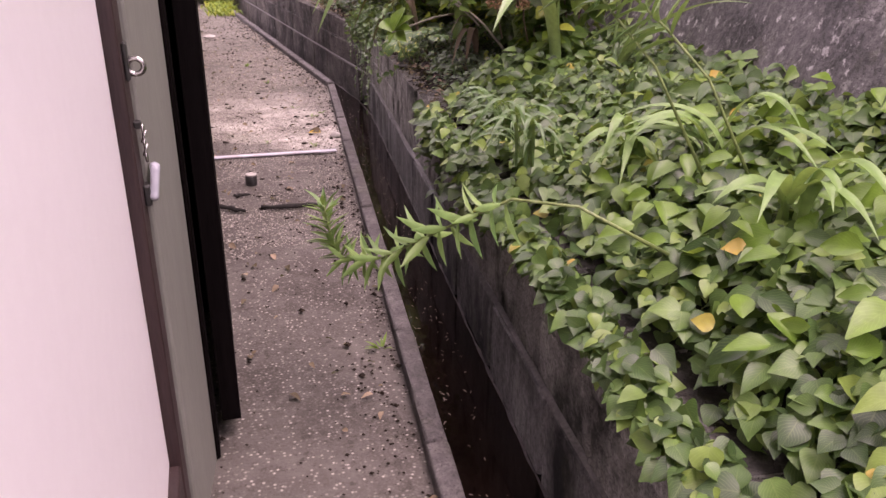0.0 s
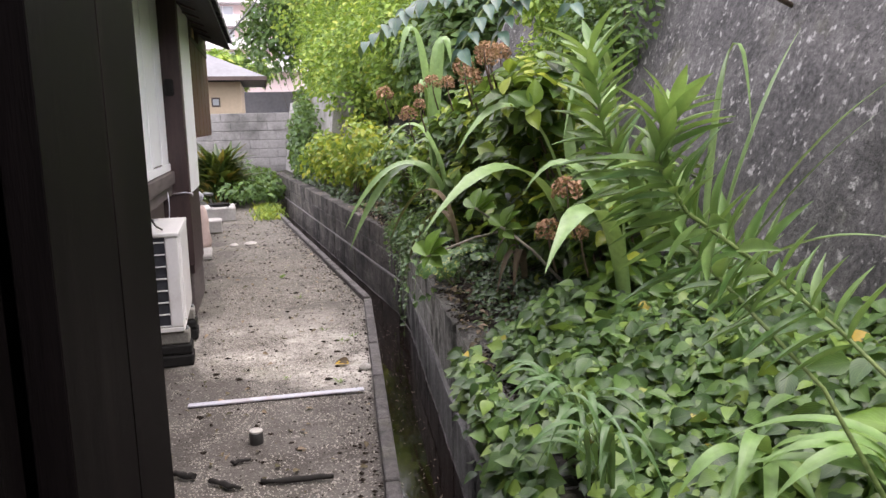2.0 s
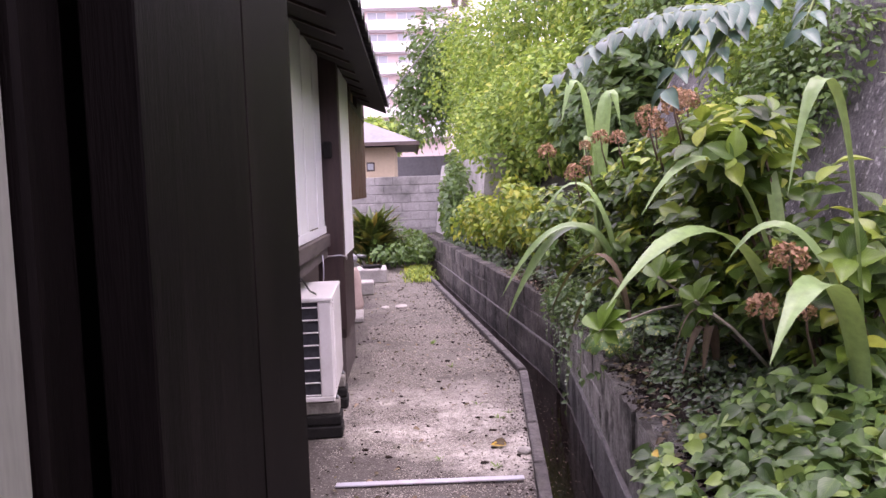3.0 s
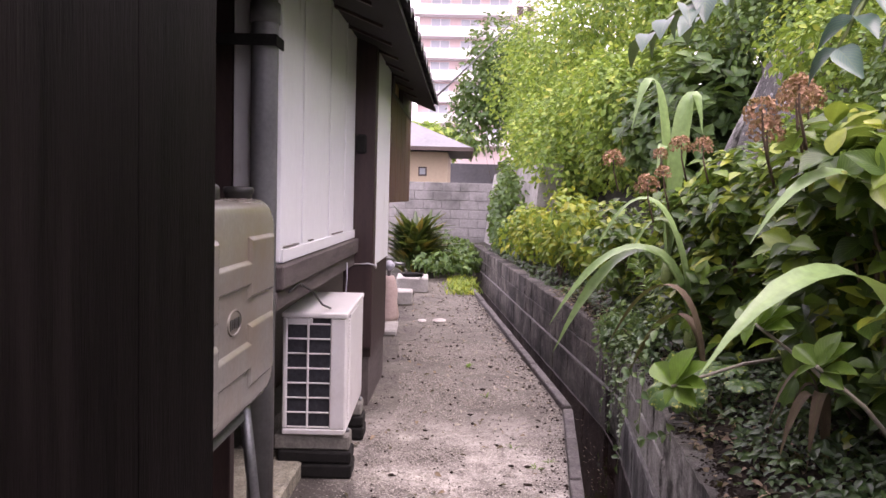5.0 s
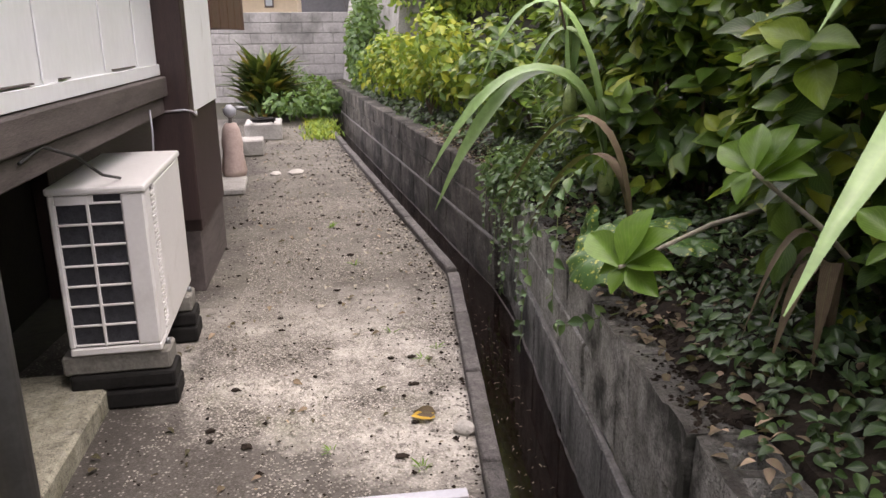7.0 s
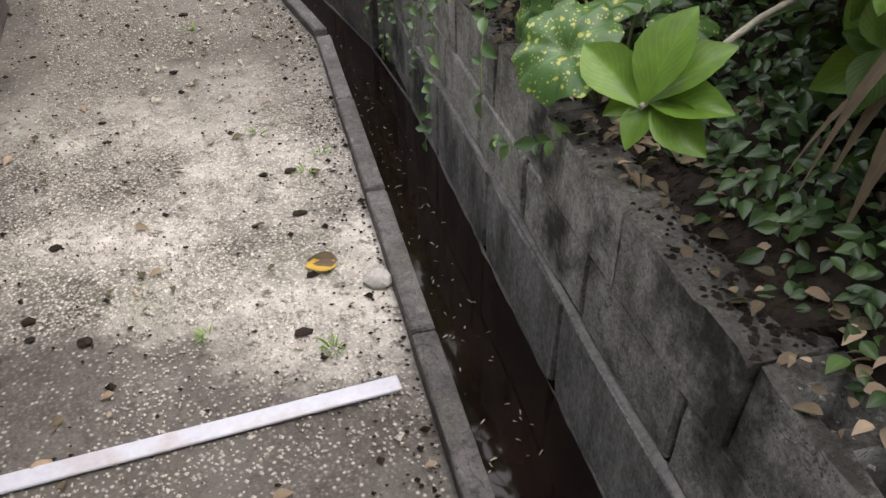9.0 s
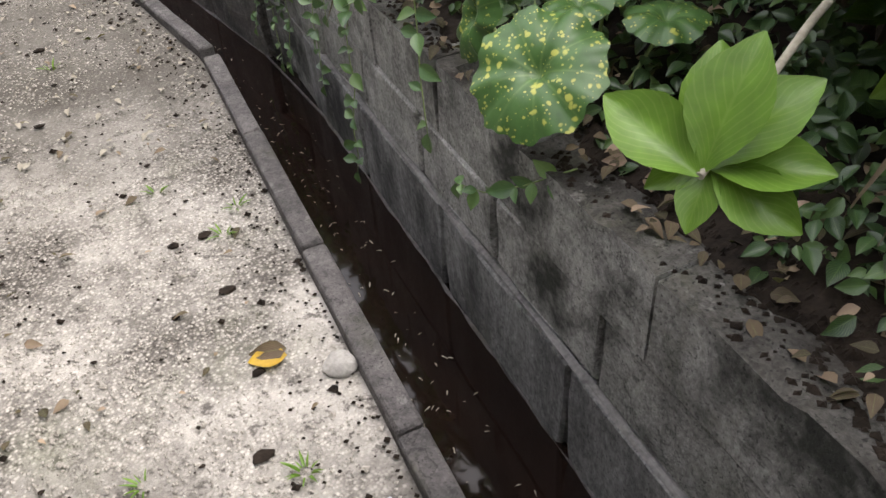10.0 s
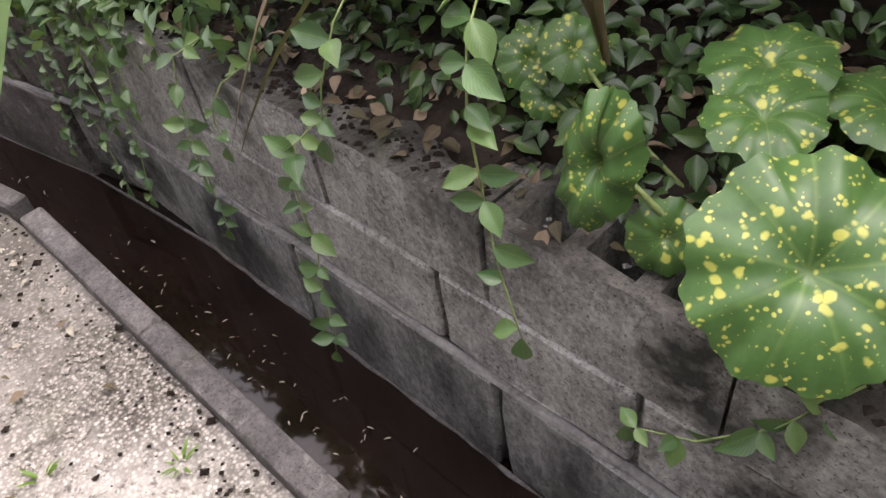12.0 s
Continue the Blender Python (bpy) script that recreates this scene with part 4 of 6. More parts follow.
part("front", box(-0.010, 0.004, 0.17, L - 0.03, Z0 + 0.028, Z1 - 0.022, 0.004), "ac_white", ac, "flat off-white front panel")
for k in range(30):
    z = Z0 + 0.045 + k * 0.0168
    part("louvre", box(-0.008, 0.004, 0.112, 0.168, z, z + 0.009, 0.001), "ac_white", ac)
for x0, x1 in ((-0.34, 0.02),):
    for y0 in (0.02, 0.60):
        foot = part("foot", box(x0, x1, y0, y0 + 0.13, 0.135, 0.207, 0.008), "ac_base", ac, "grey resin foot")
        part("foot_pad", box(x0 + 0.02, x1 + 0.012, y0 - 0.012, y0 + 0.138, 0.072, 0.133, 0.012, segments=2), "black_rubber", foot)
        part("foot_pad", box(x0 + 0.02, x1 + 0.016, y0 - 0.016, y0 + 0.142, 0.0, 0.070, 0.012, segments=2), "black_rubber", foot)
        part("bolt", lathe([(0.010, 0.2), (0.010, 0.225), (0.004, 0.228)], 8, at=(0.006, y0 + 0.065, 0.0)), "galv", foot)
hose = thing("drain_wire", (-1.0, 5.05, 1.0), "thin dark wire tied from the rail to the unit", "wire")
part("wire", tube([(0.045, 0.05, -0.02), (0.05, 0.2, 0.0), (0.06, 0.42, -0.06), (0.07, 0.62, -0.15), (0.08, 0.78, -0.19)], 0.005, 6), "cable", hose)
part("wire", tube([(0.04, 1.52, -0.03), (0.045, 1.50, -0.12), (0.03, 1.52, -0.3), (0.0, 1.5, -0.45)], 0.004, 6), "plastic_white", hose)
cord = thing("white_cord", (X2, 6.9, 0.93), "pale cord tied round the corner post", "cord")
part("cord", tube([(-0.13, -0.012, 0.0), (-0.02, -0.012, 0.008), (0.014, 0.0, 0.0), (0.012, 0.12, -0.03), (0.008, 0.15, -0.012)], 0.006, 6), "plastic_white", cord)

# ---- small things on the path ----
strip_bar = part("plastic_strip", box(-0.89, 0.0, -0.022, 0.022, 0.0, 0.010, 0.004, segments=2), "plastic_white", m=pose(0.13, 5.0, 0.006, 0, 0, -0.8))
tagged(strip_bar, "white plastic strip lying across the path", "strip")
can = thing("can", (-0.42, 4.47, 0.0), "small pale round tin on the path", "can")
part("body", lathe([(0.028, 0), (0.031, 0.004), (0.031, 0.05), (0.029, 0.055)], 18), "tank_trim", can)
part("top", lathe([(0.030, 0.055), (0.030, 0.062), (0.026, 0.064)], 18), "stone", can)


def pebble(name, x, y, sx, sy, sz, material, label, seed, z=0.0, category="stone", group=""):
    rng = random.Random(seed)
    bm = bmesh.new()
    bmesh.ops.create_icosphere(bm, subdivisions=2, radius=0.5)
    for v in bm.verts:
        v.co *= 1 + 0.25 * noise.noise(v.co * 2 + Vector((seed, 0, 0)))
        v.co = Vector((v.co.x * sx, v.co.y * sy, max(v.co.z, -0.3) * sz))
    ob = part(name, bm, material, m=pose(x, y, z + sz * 0.28, 0, 0, rng.uniform(0, 360)))
    return tagged(ob, label, category, group)


pebble("pale_stone", 0.185, 5.36, 0.08, 0.065, 0.045, "stone", "pale chipped stone beside the kerb", 2)
pebble("flat_stone", -0.53, 10.42, 0.24, 0.15, 0.04, "stone", "flat pale stone lying on the path", 3, group="flat stones")
pebble("flat_stone", -0.72, 10.36, 0.16, 0.11, 0.04, "stone", "flat pale stone lying on the path", 4, group="flat stones")
for k, (x0, y0, x1, y1, r) in enumerate(((-0.40, 4.05, -0.12, 4.02, 0.016), (-0.60, 4.12, -0.48, 4.02, 0.017), (-0.52, 4.27, -0.44, 4.28, 0.012), (-0.74, 4.22, -0.66, 4.16, 0.02))):
    n = 6
    rng = random.Random(k)
    st = part("stick", tube([(x0 + (x1 - x0) * i / n, y0 + (y1 - y0) * i / n + rng.uniform(-.008, .008), r * 0.9 + rng.uniform(0, .006)) for i in range(n + 1)], [r * rng.uniform(0.45, 0.8) for _ in range(n + 1)], 7), "void")
    tagged(st, "dark rotting piece of branch on the path", "stick", "sticks")


# ---- far end of the path ----
def far_block(x, y, sx, sy, sz, z=0.0):
    b = part("concrete_block", box(-sx / 2, sx / 2, -sy / 2, sy / 2, 0, sz, 0.012), "pale_concrete", m=pose(x, y, z, 0, 0, 3))
    return tagged(b, "pale concrete block step beside the house", "block", "step blocks")


far_block(-1.02, 13.2, 0.46, 0.7, 0.20)
far_block(-1.08, 11.75, 0.32, 0.35, 0.17)
far_block(-1.06, 9.75, 0.26, 0.6, 0.055)
tap = thing("wrapped_tap", (-1.06, 10.1, 0.055), "standpipe wrapped in pinkish cloth, tied at the top", "tap")
part("wrapping", smooth(lathe([(0.10, 0), (0.115, 0.05), (0.09, 0.2), (0.095, 0.3), (0.075, 0.42), (0.05, 0.47)], 14)), "cloth_pink", tap)
part("spout", tube([(0, 0, 0.46), (0, 0, 0.56), (0.06, 0.02, 0.60), (0.16, 0.03, 0.59)], 0.018, 8), "galv", tap)
part("rag", smooth(lathe([(0.02, 0.52), (0.05, 0.54), (0.06, 0.59), (0.02, 0.63)], 10)), "plastic_white", tap)
hose2 = part("hose", tube([(-1.0 + 0.12 * math.cos(a) * (1 + a * 0.03), 12.9 + 0.16 * math.sin(a), 0.225 + 0.004 * a) for a in np.linspace(0, 12, 50)], 0.014, 6), "black_rubber")
tagged(hose2, "dark coiled hose lying on a concrete block", "hose")

far_wall = thing("wall_far", (-4.4, 18.9, 0), "pale grey concrete block garden wall", "wall")
far_wall["kind"] = "structure"
part("backing", box(-0.2, 5.2, -0.125, -0.02, -0.1, 1.69), "far_block", far_wall)
far_me = block_mesh(0.40, 0.198, 0.14, False, 50)
for r in range(9):
    for c in range(13):
        part("block", far_me, "far_block", far_wall, m=Matrix.Translation((0.4 * c - (0.2 if r % 2 else 0), 0, -0.1 + 0.2 * r)) @ pose(0, 0, 0, 0, 0, -90))

far_house = thing("far_house", (-4.2, 27.0, 0), "single-storey cream house with a pale grey roof", "house")
part("wall", box(-3, 3.3, 0, 5, 0, 2.85, 0.02), "cream_wall", far_house)
bm = bmesh.new()
ridge = [(-4, 2.4, 4.2), (1.5, 2.4, 4.2)]
ev = [(-4, -0.9, 2.95), (4.1, -0.9, 2.95), (4.1, 5.9, 2.95), (-4, 5.9, 2.95)]
vs = [bm.verts.new(p) for p in ev + ridge]
for q in ((0, 1, 5, 4), (1, 2, 5), (2, 3, 4, 5), (3, 0, 4), (3, 2, 1, 0)):
    bm.faces.new([vs[k] for k in q])
part("roof", bm, "far_roof", far_house)
part("fascia", box(-4, 4.12, -0.93, -0.88, 2.84, 2.96), "far_trim", far_house)
part("fascia", box(4.08, 4.13, -0.9, 5.9, 2.84, 2.96), "far_trim", far_house)
win = part("window", box(2.35, 2.62, -0.03, 0.02, 2.05, 2.35, 0.01), "far_trim", far_house)
part("pane", box(2.39, 2.58, -0.045, -0.032, 2.1, 2.3), "window_glass", win)
far_house2 = thing("far_house", (1.4, 36.0, 0), "distant pale house behind the garden wall", "house")
part("wall", box(-3, 2.5, 0, 5, 0, 2.9, 0.02), "far_roof", far_house2)

tower = thing("apartment_tower", (0, 105, 0), "tall white and pink apartment block with balconies", "building")
part("body", box(-7.2, 5.2, 0, 14, 0, 46, 0.1), "tower_pink", tower)
part("side_wing", box(5.3, 9.0, 3.0, 14, 0, 46, 0.1), "tower_white", tower)
for fl in range(3, 16):
    z = 2.85 * fl
    bal = part("balcony", box(-7.6, 5.6, -1.6, 0.0, z, z + 1.15, 0.05), "tower_white", tower)
    part("slab", box(-7.8, 5.9, -1.7, 0.0, z - 0.2, z, 0.02), "tower_white", bal)
    for x in (-5.6, -1.6, 2.2):
        w = part("window", box(x, x + 2.6, -0.06, 0.01, z + 1.16, z + 2.45), "tower_white", tower)
        part("pane", box(x + 0.1, x + 1.25, -0.09, -0.062, z + 1.2, z + 2.38), "window_glass", w)
        part("pane", box(x + 1.35, x + 2.5, -0.09, -0.062, z + 1.2, z + 2.38), "window_glass", w)
    for x in (6.0, 7.4):
        part("side_window", box(x, x + 0.9, 2.94, 3.01, z + 0.8, z + 2.2), "far_trim", tower)

wire = part("overhead_cable", tube([(-0.60 + (1.95 + 0.6) * t, 9.4 + 24 * t, 2.30 + 7.0 * t - 0.4 * t * (1 - t)) for t in np.linspace(0, 1, 14)], 0.011, 6), "cable")
tagged(wire, "black overhead cable running from the eaves", "cable")


# ---- foliage ----
def blade(nu, nv, outline, fold=0.15, droop=0.25, power=1.0):
    """A leaf of unit length along +y, face up: outline(v) is its half width; folded at the rib, drooping to the tip."""
    verts, faces, uvs = [], [], []
    for j in range(nv + 1):
        v = j / nv
        w = outline(v)
        for i in range(nu + 1):
            u = 2 * i / nu - 1
            verts.append((u * w, v, fold * abs(u) ** power * w * 2 - droop * v * v + 0.06 * v))
            uvs.append((0.5 + u * 0.5, v))
    for j in range(nv):
        for i in range(nu):
            a = j * (nu + 1) + i
            faces.append((a, a + 1, a + nu + 2, a + nu + 1))
    return np.array(verts), np.array(faces), np.array(uvs)


OVATE = blade(2, 5, lambda v: 0.02 + 0.30 * math.sin(math.pi * min(v ** 0.8, 1)) * (1 - 0.25 * v), 0.22, 0.3)
BROAD = blade(4, 7, lambda v: 0.012 + 0.34 * math.sin(math.pi * v ** 0.85) * (1 - 0.12 * v), 0.20, 0.22, 1.5)
LONG = blade(6, 14, lambda v: 0.012 + 0.27 * math.sin(math.pi * v ** 1.12) + 0.008 * (round(v * 14) % 2), 0.26, 0.24, 1.3)
HEART = blade(2, 6, lambda v: (0.17, 0.40, 0.46, 0.40, 0.28, 0.14, 0.01)[round(v * 6)], 0.14, 0.28)
SMALL = blade(2, 3, lambda v: (0.03, 0.26, 0.24, 0.01)[round(v * 3)], 0.2, 0.2)
VINE = blade(4, 6, lambda v: (0.03, 0.20, 0.29, 0.30, 0.23, 0.12, 0.005)[round(v * 6)], 0.2, 0.25, 1.4)
LANCE = blade(2, 6, lambda v: (0.03, 0.075, 0.10, 0.098, 0.078, 0.042, 0.004)[round(v * 6)], 0.3, 0.14)
NARROW = blade(2, 4, lambda v: (0.05, 0.09, 0.085, 0.055, 0.005)[round(v * 4)], 0.25, 0.35)
PETAL = blade(2, 2, lambda v: (0.1, 0.4, 0.25)[round(v * 2)], 0.3, -0.3)


def leaves(name, template, at, ahead, up, size, material, parent=None, kind=""):
    """Many leaves in one mesh: places, directions of the tip, rough normals and lengths."""
    tv, tf, tu = template
    at, ahead, up, size = (np.asarray(a, float) for a in (at, ahead, up, size))
    y = ahead / np.linalg.norm(ahead, axis=1, keepdims=True)
    x = np.cross(y, up)
    x /= np.linalg.norm(x, axis=1, keepdims=True) + 1e-9
    z = np.cross(x, y)
    n, k = len(at), len(tv)
    co = at[:, None] + size[:, None, None] * (x[:, None] * tv[None, :, :1] + y[:, None] * tv[None, :, 1:2] + z[:, None] * tv[None, :, 2:])
    faces = (tf[None] + (np.arange(n) * k)[:, None, None]).reshape(-1, 4)
    me = bpy.data.meshes.new(name)
    me.vertices.add(n * k)
    me.vertices.foreach_set("co", co.reshape(-1))
    me.loops.add(faces.size)
    me.loops.foreach_set("vertex_index", faces.reshape(-1))
    me.polygons.add(len(faces))
    me.polygons.foreach_set("loop_start", np.arange(len(faces)) * 4)
    me.polygons.foreach_set("use_smooth", np.ones(len(faces), bool))
    uv = me.uv_layers.new(name="UVMap")
    uv.data.foreach_set("uv", np.tile(tu, (n, 1))[faces.reshape(-1)].reshape(-1))
    me.update(calc_edges=True)
    ob = part(name, me, material, parent)
    if kind:
        ob["kind"] = kind
    return ob


def directions(rs, n):
    d = rs.normal(size=(n, 3))
    return d / np.linalg.norm(d, axis=1, keepdims=True)


def bush(name, centre, radii, n, size, template, material, label, category="shrub", seed=0, parent=None, shell=0.55, lobes=9, upward=0.5, stems=6, foot=None, group="", rosette=0):
    """A shrub: leaf clumps round lobes of an uneven crown, on stems that rise from its foot."""
    rs = np.random.RandomState(seed)
    c, r = np.array(centre), np.array(radii)
    lob = directions(rs, lobes) * rs.uniform(0.25, 0.75, (lobes, 1)) * r
    lob_r = rs.uniform(0.35, 0.6, lobes)
    which = rs.randint(0, lobes, n)
    d = directions(rs, n)
    dist = (shell + (1 - shell) * rs.uniform(0, 1, n) ** 0.6)
    at = c + lob[which] + d * (dist * lob_r[which])[:, None] * r
    at += rs.normal(0, 0.02, (n, 3))
    up = d * 0.8 + np.array([0, 0, upward]) + rs.normal(0, 0.35, (n, 3))
    ahead = np.cross(up, directions(rs, n)) + d * 0.6 - np.array([0, 0, 0.25])
    if rosette:
        m = n // rosette
        w = which[:m]
        dr = d[:m] + np.array([-0.15, -0.1, 0.25])
        dr /= np.linalg.norm(dr, axis=1, keepdims=True)
        cen = c + lob[w] + dr * (rs.uniform(0.7, 1.05, m) * lob_r[w])[:, None] * r
        axis = dr * 0.7 + np.array([-0.1, -0.1, 0.75]) + rs.normal(0, 0.15, (m, 3))
        axis /= np.linalg.norm(axis, axis=1, keepdims=True)
        side = np.cross(axis, directions(rs, m))
        side /= np.linalg.norm(side, axis=1, keepdims=True)
        other = np.cross(axis, side)
        n = m * rosette
        k = np.tile(np.arange(rosette), m)
        rep = np.repeat(np.arange(m), rosette)
        a = k * math.pi / 2 + (k // 4) * 0.78 + rs.normal(0, 0.18, n)
        ahead = side[rep] * np.cos(a)[:, None] + other[rep] * np.sin(a)[:, None] + axis[rep] * (0.15 + 0.25 * (k // 4))[:, None] + rs.normal(0, 0.1, (n, 3))
        up = axis[rep] + rs.normal(0, 0.15, (n, 3))
        at = cen[rep] - axis[rep] * (0.02 * rs.uniform(0, 2, n) + 0.05 * (k < 4))[:, None] * (size / 0.11)
    top = parent or thing(name, tuple(foot or (c[0], c[1], c[2] - r[2])), label, category, group)
    here = Vector(top.matrix_basis.translation)
    ob = leaves("leaf", template, at - np.array(here), ahead, up, size * rs.uniform(0.6, 1.25, n), material, top, "stuff")
    if stems:
        for i in range(stems):
            e = Vector(c + lob[i % lobes]) - here
            a = Vector((rs.uniform(-.15, .15) * r[0], rs.uniform(-.15, .15) * r[1], -0.03))
            mid = (a + e) / 2 + Vector((rs.uniform(-.06, .06), rs.uniform(-.06, .06), 0.05))
            part("stem", tube([a, mid, e], [0.009, 0.007, 0.004], 6), "bark", top)
    return top


# ground cover on the near bank
def bank_top(s, off):
    """Height of the mat of ground cover."""
    f = min(max((off - 0.36) / 0.5, 0), 1)
    return 0.50 + 0.22 * math.sin(f * math.pi * 0.5) + 0.30 * max(off - 0.8, 0) + 0.07 * noise.noise((s * 1.6, off * 2.0, 0)) + 0.03 * noise.noise((s * 5, off * 5, 2))


def cover_patch(name, s0, s1, o0, o1, n, size, template, material, label, seed, lift=0.0, hang=True):
    rs = np.random.RandomState(seed)
    at, ahead, up = [], [], []
    for _ in range(n):
        s, o = rs.uniform(s0, s1), o0 + (o1 - o0) * rs.uniform(0, 1)
        z = bank_top(s, o) + lift - abs(rs.normal(0, 0.045))
        if hang and o < 0.45:
            z = rs.uniform(0.50 - (0.28 if s > -4.3 else 0.05) * rs.uniform(0, 1) ** 2, bank_top(s, o))
            o = 0.36 - 0.06 * (0.7 - z) + rs.uniform(-0.06, 0.03)
        at.append(along(s, o, z))
        g = Vector((-0.5 + 0.2 * (o - 0.4), -0.25, 1.0))
        up.append(g + Vector(rs.normal(0, 0.36, 3)))
        ahead.append((rs.normal(-0.4, 1), rs.normal(-0.3, 1), rs.normal(-0.25, 0.3)))
    t = thing(name, along((s0 + s1) / 2, (o0 + o1) / 2, 0.45), label, "ground cover")
    leaves("leaf", template, np.array(at) - np.array(t.matrix_basis.translation), ahead, up, size * rs.uniform(0.6, 1.3, n), material, t, "stuff")
    t["kind"] = "stuff"
    return t


cover_patch("ground_cover", -6.4, -3.05, 0.28, 1.5, 14500, 0.050, HEART, "cover", "dense mat of small heart-shaped green leaves over the wall", 1)
cover_patch("ground_cover", -6.6, -3.2, 0.5, 1.5, 900, 0.075, OVATE, "cover", "scattered larger ovate leaves among the ground cover", 2, 0.04, False)
cover_patch("ground_cover", -7.5, -4.7, 0.5, 1.3, 420, 0.085, OVATE, "bright_leaf", "broad light green leaves among the ground cover", 22, 0.06, False)
cover_patch("ground_cover", -3.3, 1.2, 0.48, 1.05, 5200, 0.037, VINE, "creeper", "low dark green creeper, its colour darkened to stand for shade", 3, -0.06, False)
cover_patch("ground_cover", 0.8, 8.5, 0.46, 1.0, 2000, 0.05, HEART, "creeper", "low dark green creeper, its colour darkened to stand for shade", 4, -0.10, False)

# dead leaves on the bed
rs = np.random.RandomState(8)
n = 1900
so = np.stack([rs.uniform(-3.4, 2.5, n), rs.uniform(0.39, 0.95, n)], 1)
litter = thing("leaf_litter", (0, 0, 0), "brown dead leaves lying on dark soil behind the wall", "leaf litter")
litter["kind"] = "stuff"
leaves("dead_leaf", OVATE, [along(s, o, max(bed_z(o), 0.478) + rs.uniform(0.002, 0.028)) for s, o in so], rs.normal(0, 1, (n, 3)) * (1, 1, 0.25), np.array([0, 0, 1]) + rs.normal(0, 0.35, (n, 3)), rs.uniform(0.016, 0.045, n), "dead_leaf", litter, "stuff")

# hydrangeas
HYD = [(-3.0, 1.05, 1.0, 0.34, 0.42, 0.42, 560, 0.095), (-2.2, 0.95, 1.12, 0.42, 0.52, 0.56, 1050, 0.10), (-1.2, 0.92, 1.15, 0.42, 0.60, 0.55, 1150, 0.095),
       (0.0, 0.85, 1.08, 0.42, 0.65, 0.46, 1000, 0.092), (1.2, 0.85, 1.05, 0.45, 0.7, 0.42, 1100, 0.09), (-0.9, 0.70, 0.78, 0.25, 0.5, 0.22, 260, 0.092), (-0.9, 0.82, 1.40, 0.36, 0.75, 0.26, 900, 0.085), (-2.0, 0.98, 1.45, 0.36, 0.55, 0.28, 850, 0.09), (-0.1, 0.72, 1.28, 0.32, 0.55, 0.22, 520, 0.085),
       (-2.5, 0.76, 1.46, 0.27, 0.42, 0.25, 600, 0.095)]
for i, (s, o, z, rx, ry, rz, n, size) in enumerate(HYD):
    c = along(s, o, z)
    t = bush("hydrangea", c, (rx, ry, rz), n, size, BROAD, "hydrangea", "leafy green hydrangea bush with dried brown flower heads", "shrub", 30 + i, foot=tuple(along(s, max(o, 0.98), 0.50)), stems=7, group="hydrangeas", lobes=14, rosette=7)

# lower growth, in the hydrangea leaf colour darkened for shade
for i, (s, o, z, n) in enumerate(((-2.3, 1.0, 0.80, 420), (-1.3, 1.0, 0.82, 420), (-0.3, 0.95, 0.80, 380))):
    bush("hydrangea", along(s, o, z), (0.26, 0.55, 0.20), n, 0.09, BROAD, "shade_tint_leaf", "lower hydrangea growth, leaf colour darkened to stand for shade", "shrub", 45 + i, foot=tuple(along(s, o, 0.50)), stems=6, group="hydrangeas", lobes=10, rosette=7)


def flower_head(at, r, seed, parent=None):
    rs = np.random.RandomState(seed)
    n = 190
    d = directions(rs, n)
    d[:, 2] = np.where(d[:, 2] < -0.45, -d[:, 2], d[:, 2])
    t = thing("dried_flower_head", at, "dried pinkish brown hydrangea flower head", "flower head", "dried flower heads")
    leaves("petal", PETAL, d * r * rs.uniform(0.7, 1, (n, 1)), np.cross(d, directions(rs, n)), d + rs.normal(0, 0.4, (n, 3)), rs.uniform(0.2, 0.34, n) * r, "dry_flower", t, "stuff")
    part("stalk", tube([(0, 0, 0.02), (0.01, 0.01, -0.06), (0.04, 0.02, -0.16)], [0.003, 0.004, 0.005], 5), "bark", t)
    return t


for k, (x, y, z, r) in enumerate(((0.704, 3.63, 1.15, 0.05), (0.67, 3.72, 1.0, 0.045), (0.77, 3.66, 0.99, 0.03), (0.475, 6.14, 1.58, 0.055), (0.52, 5.57, 1.44, 0.05), (0.60, 5.62, 1.50, 0.035), (0.704, 5.73, 1.63, 0.05), (0.77, 5.62, 1.62, 0.045), (0.66, 5.92, 1.60, 0.035), (0.53, 4.33, 1.62, 0.045), (0.60, 4.47, 1.58, 0.05), (0.66, 4.42, 1.66, 0.045), (0.70, 4.52, 1.70, 0.05), (0.60, 4.27, 1.68, 0.04), (0.78, 4.62, 1.70, 0.05))):
    flower_head((x, y, z), r, 60 + k)


# strap-leaved lilies
def arch(a, d, rise, t):
    """A leaf's line: up from its base, over, and down to the tip."""
    flat = Vector((d.x - a.x, d.y - a.y, 0))
    b = a + flat * 0.12 + Vector((0, 0, (d.z - a.z) * 0.55 + rise * 1.25))
    c = d - flat * 0.42 + Vector((0, 0, rise * 1.25))
    u = 1 - t
    return a * u ** 3 + b * (3 * u * u * t) + c * (3 * u * t * t) + d * t ** 3


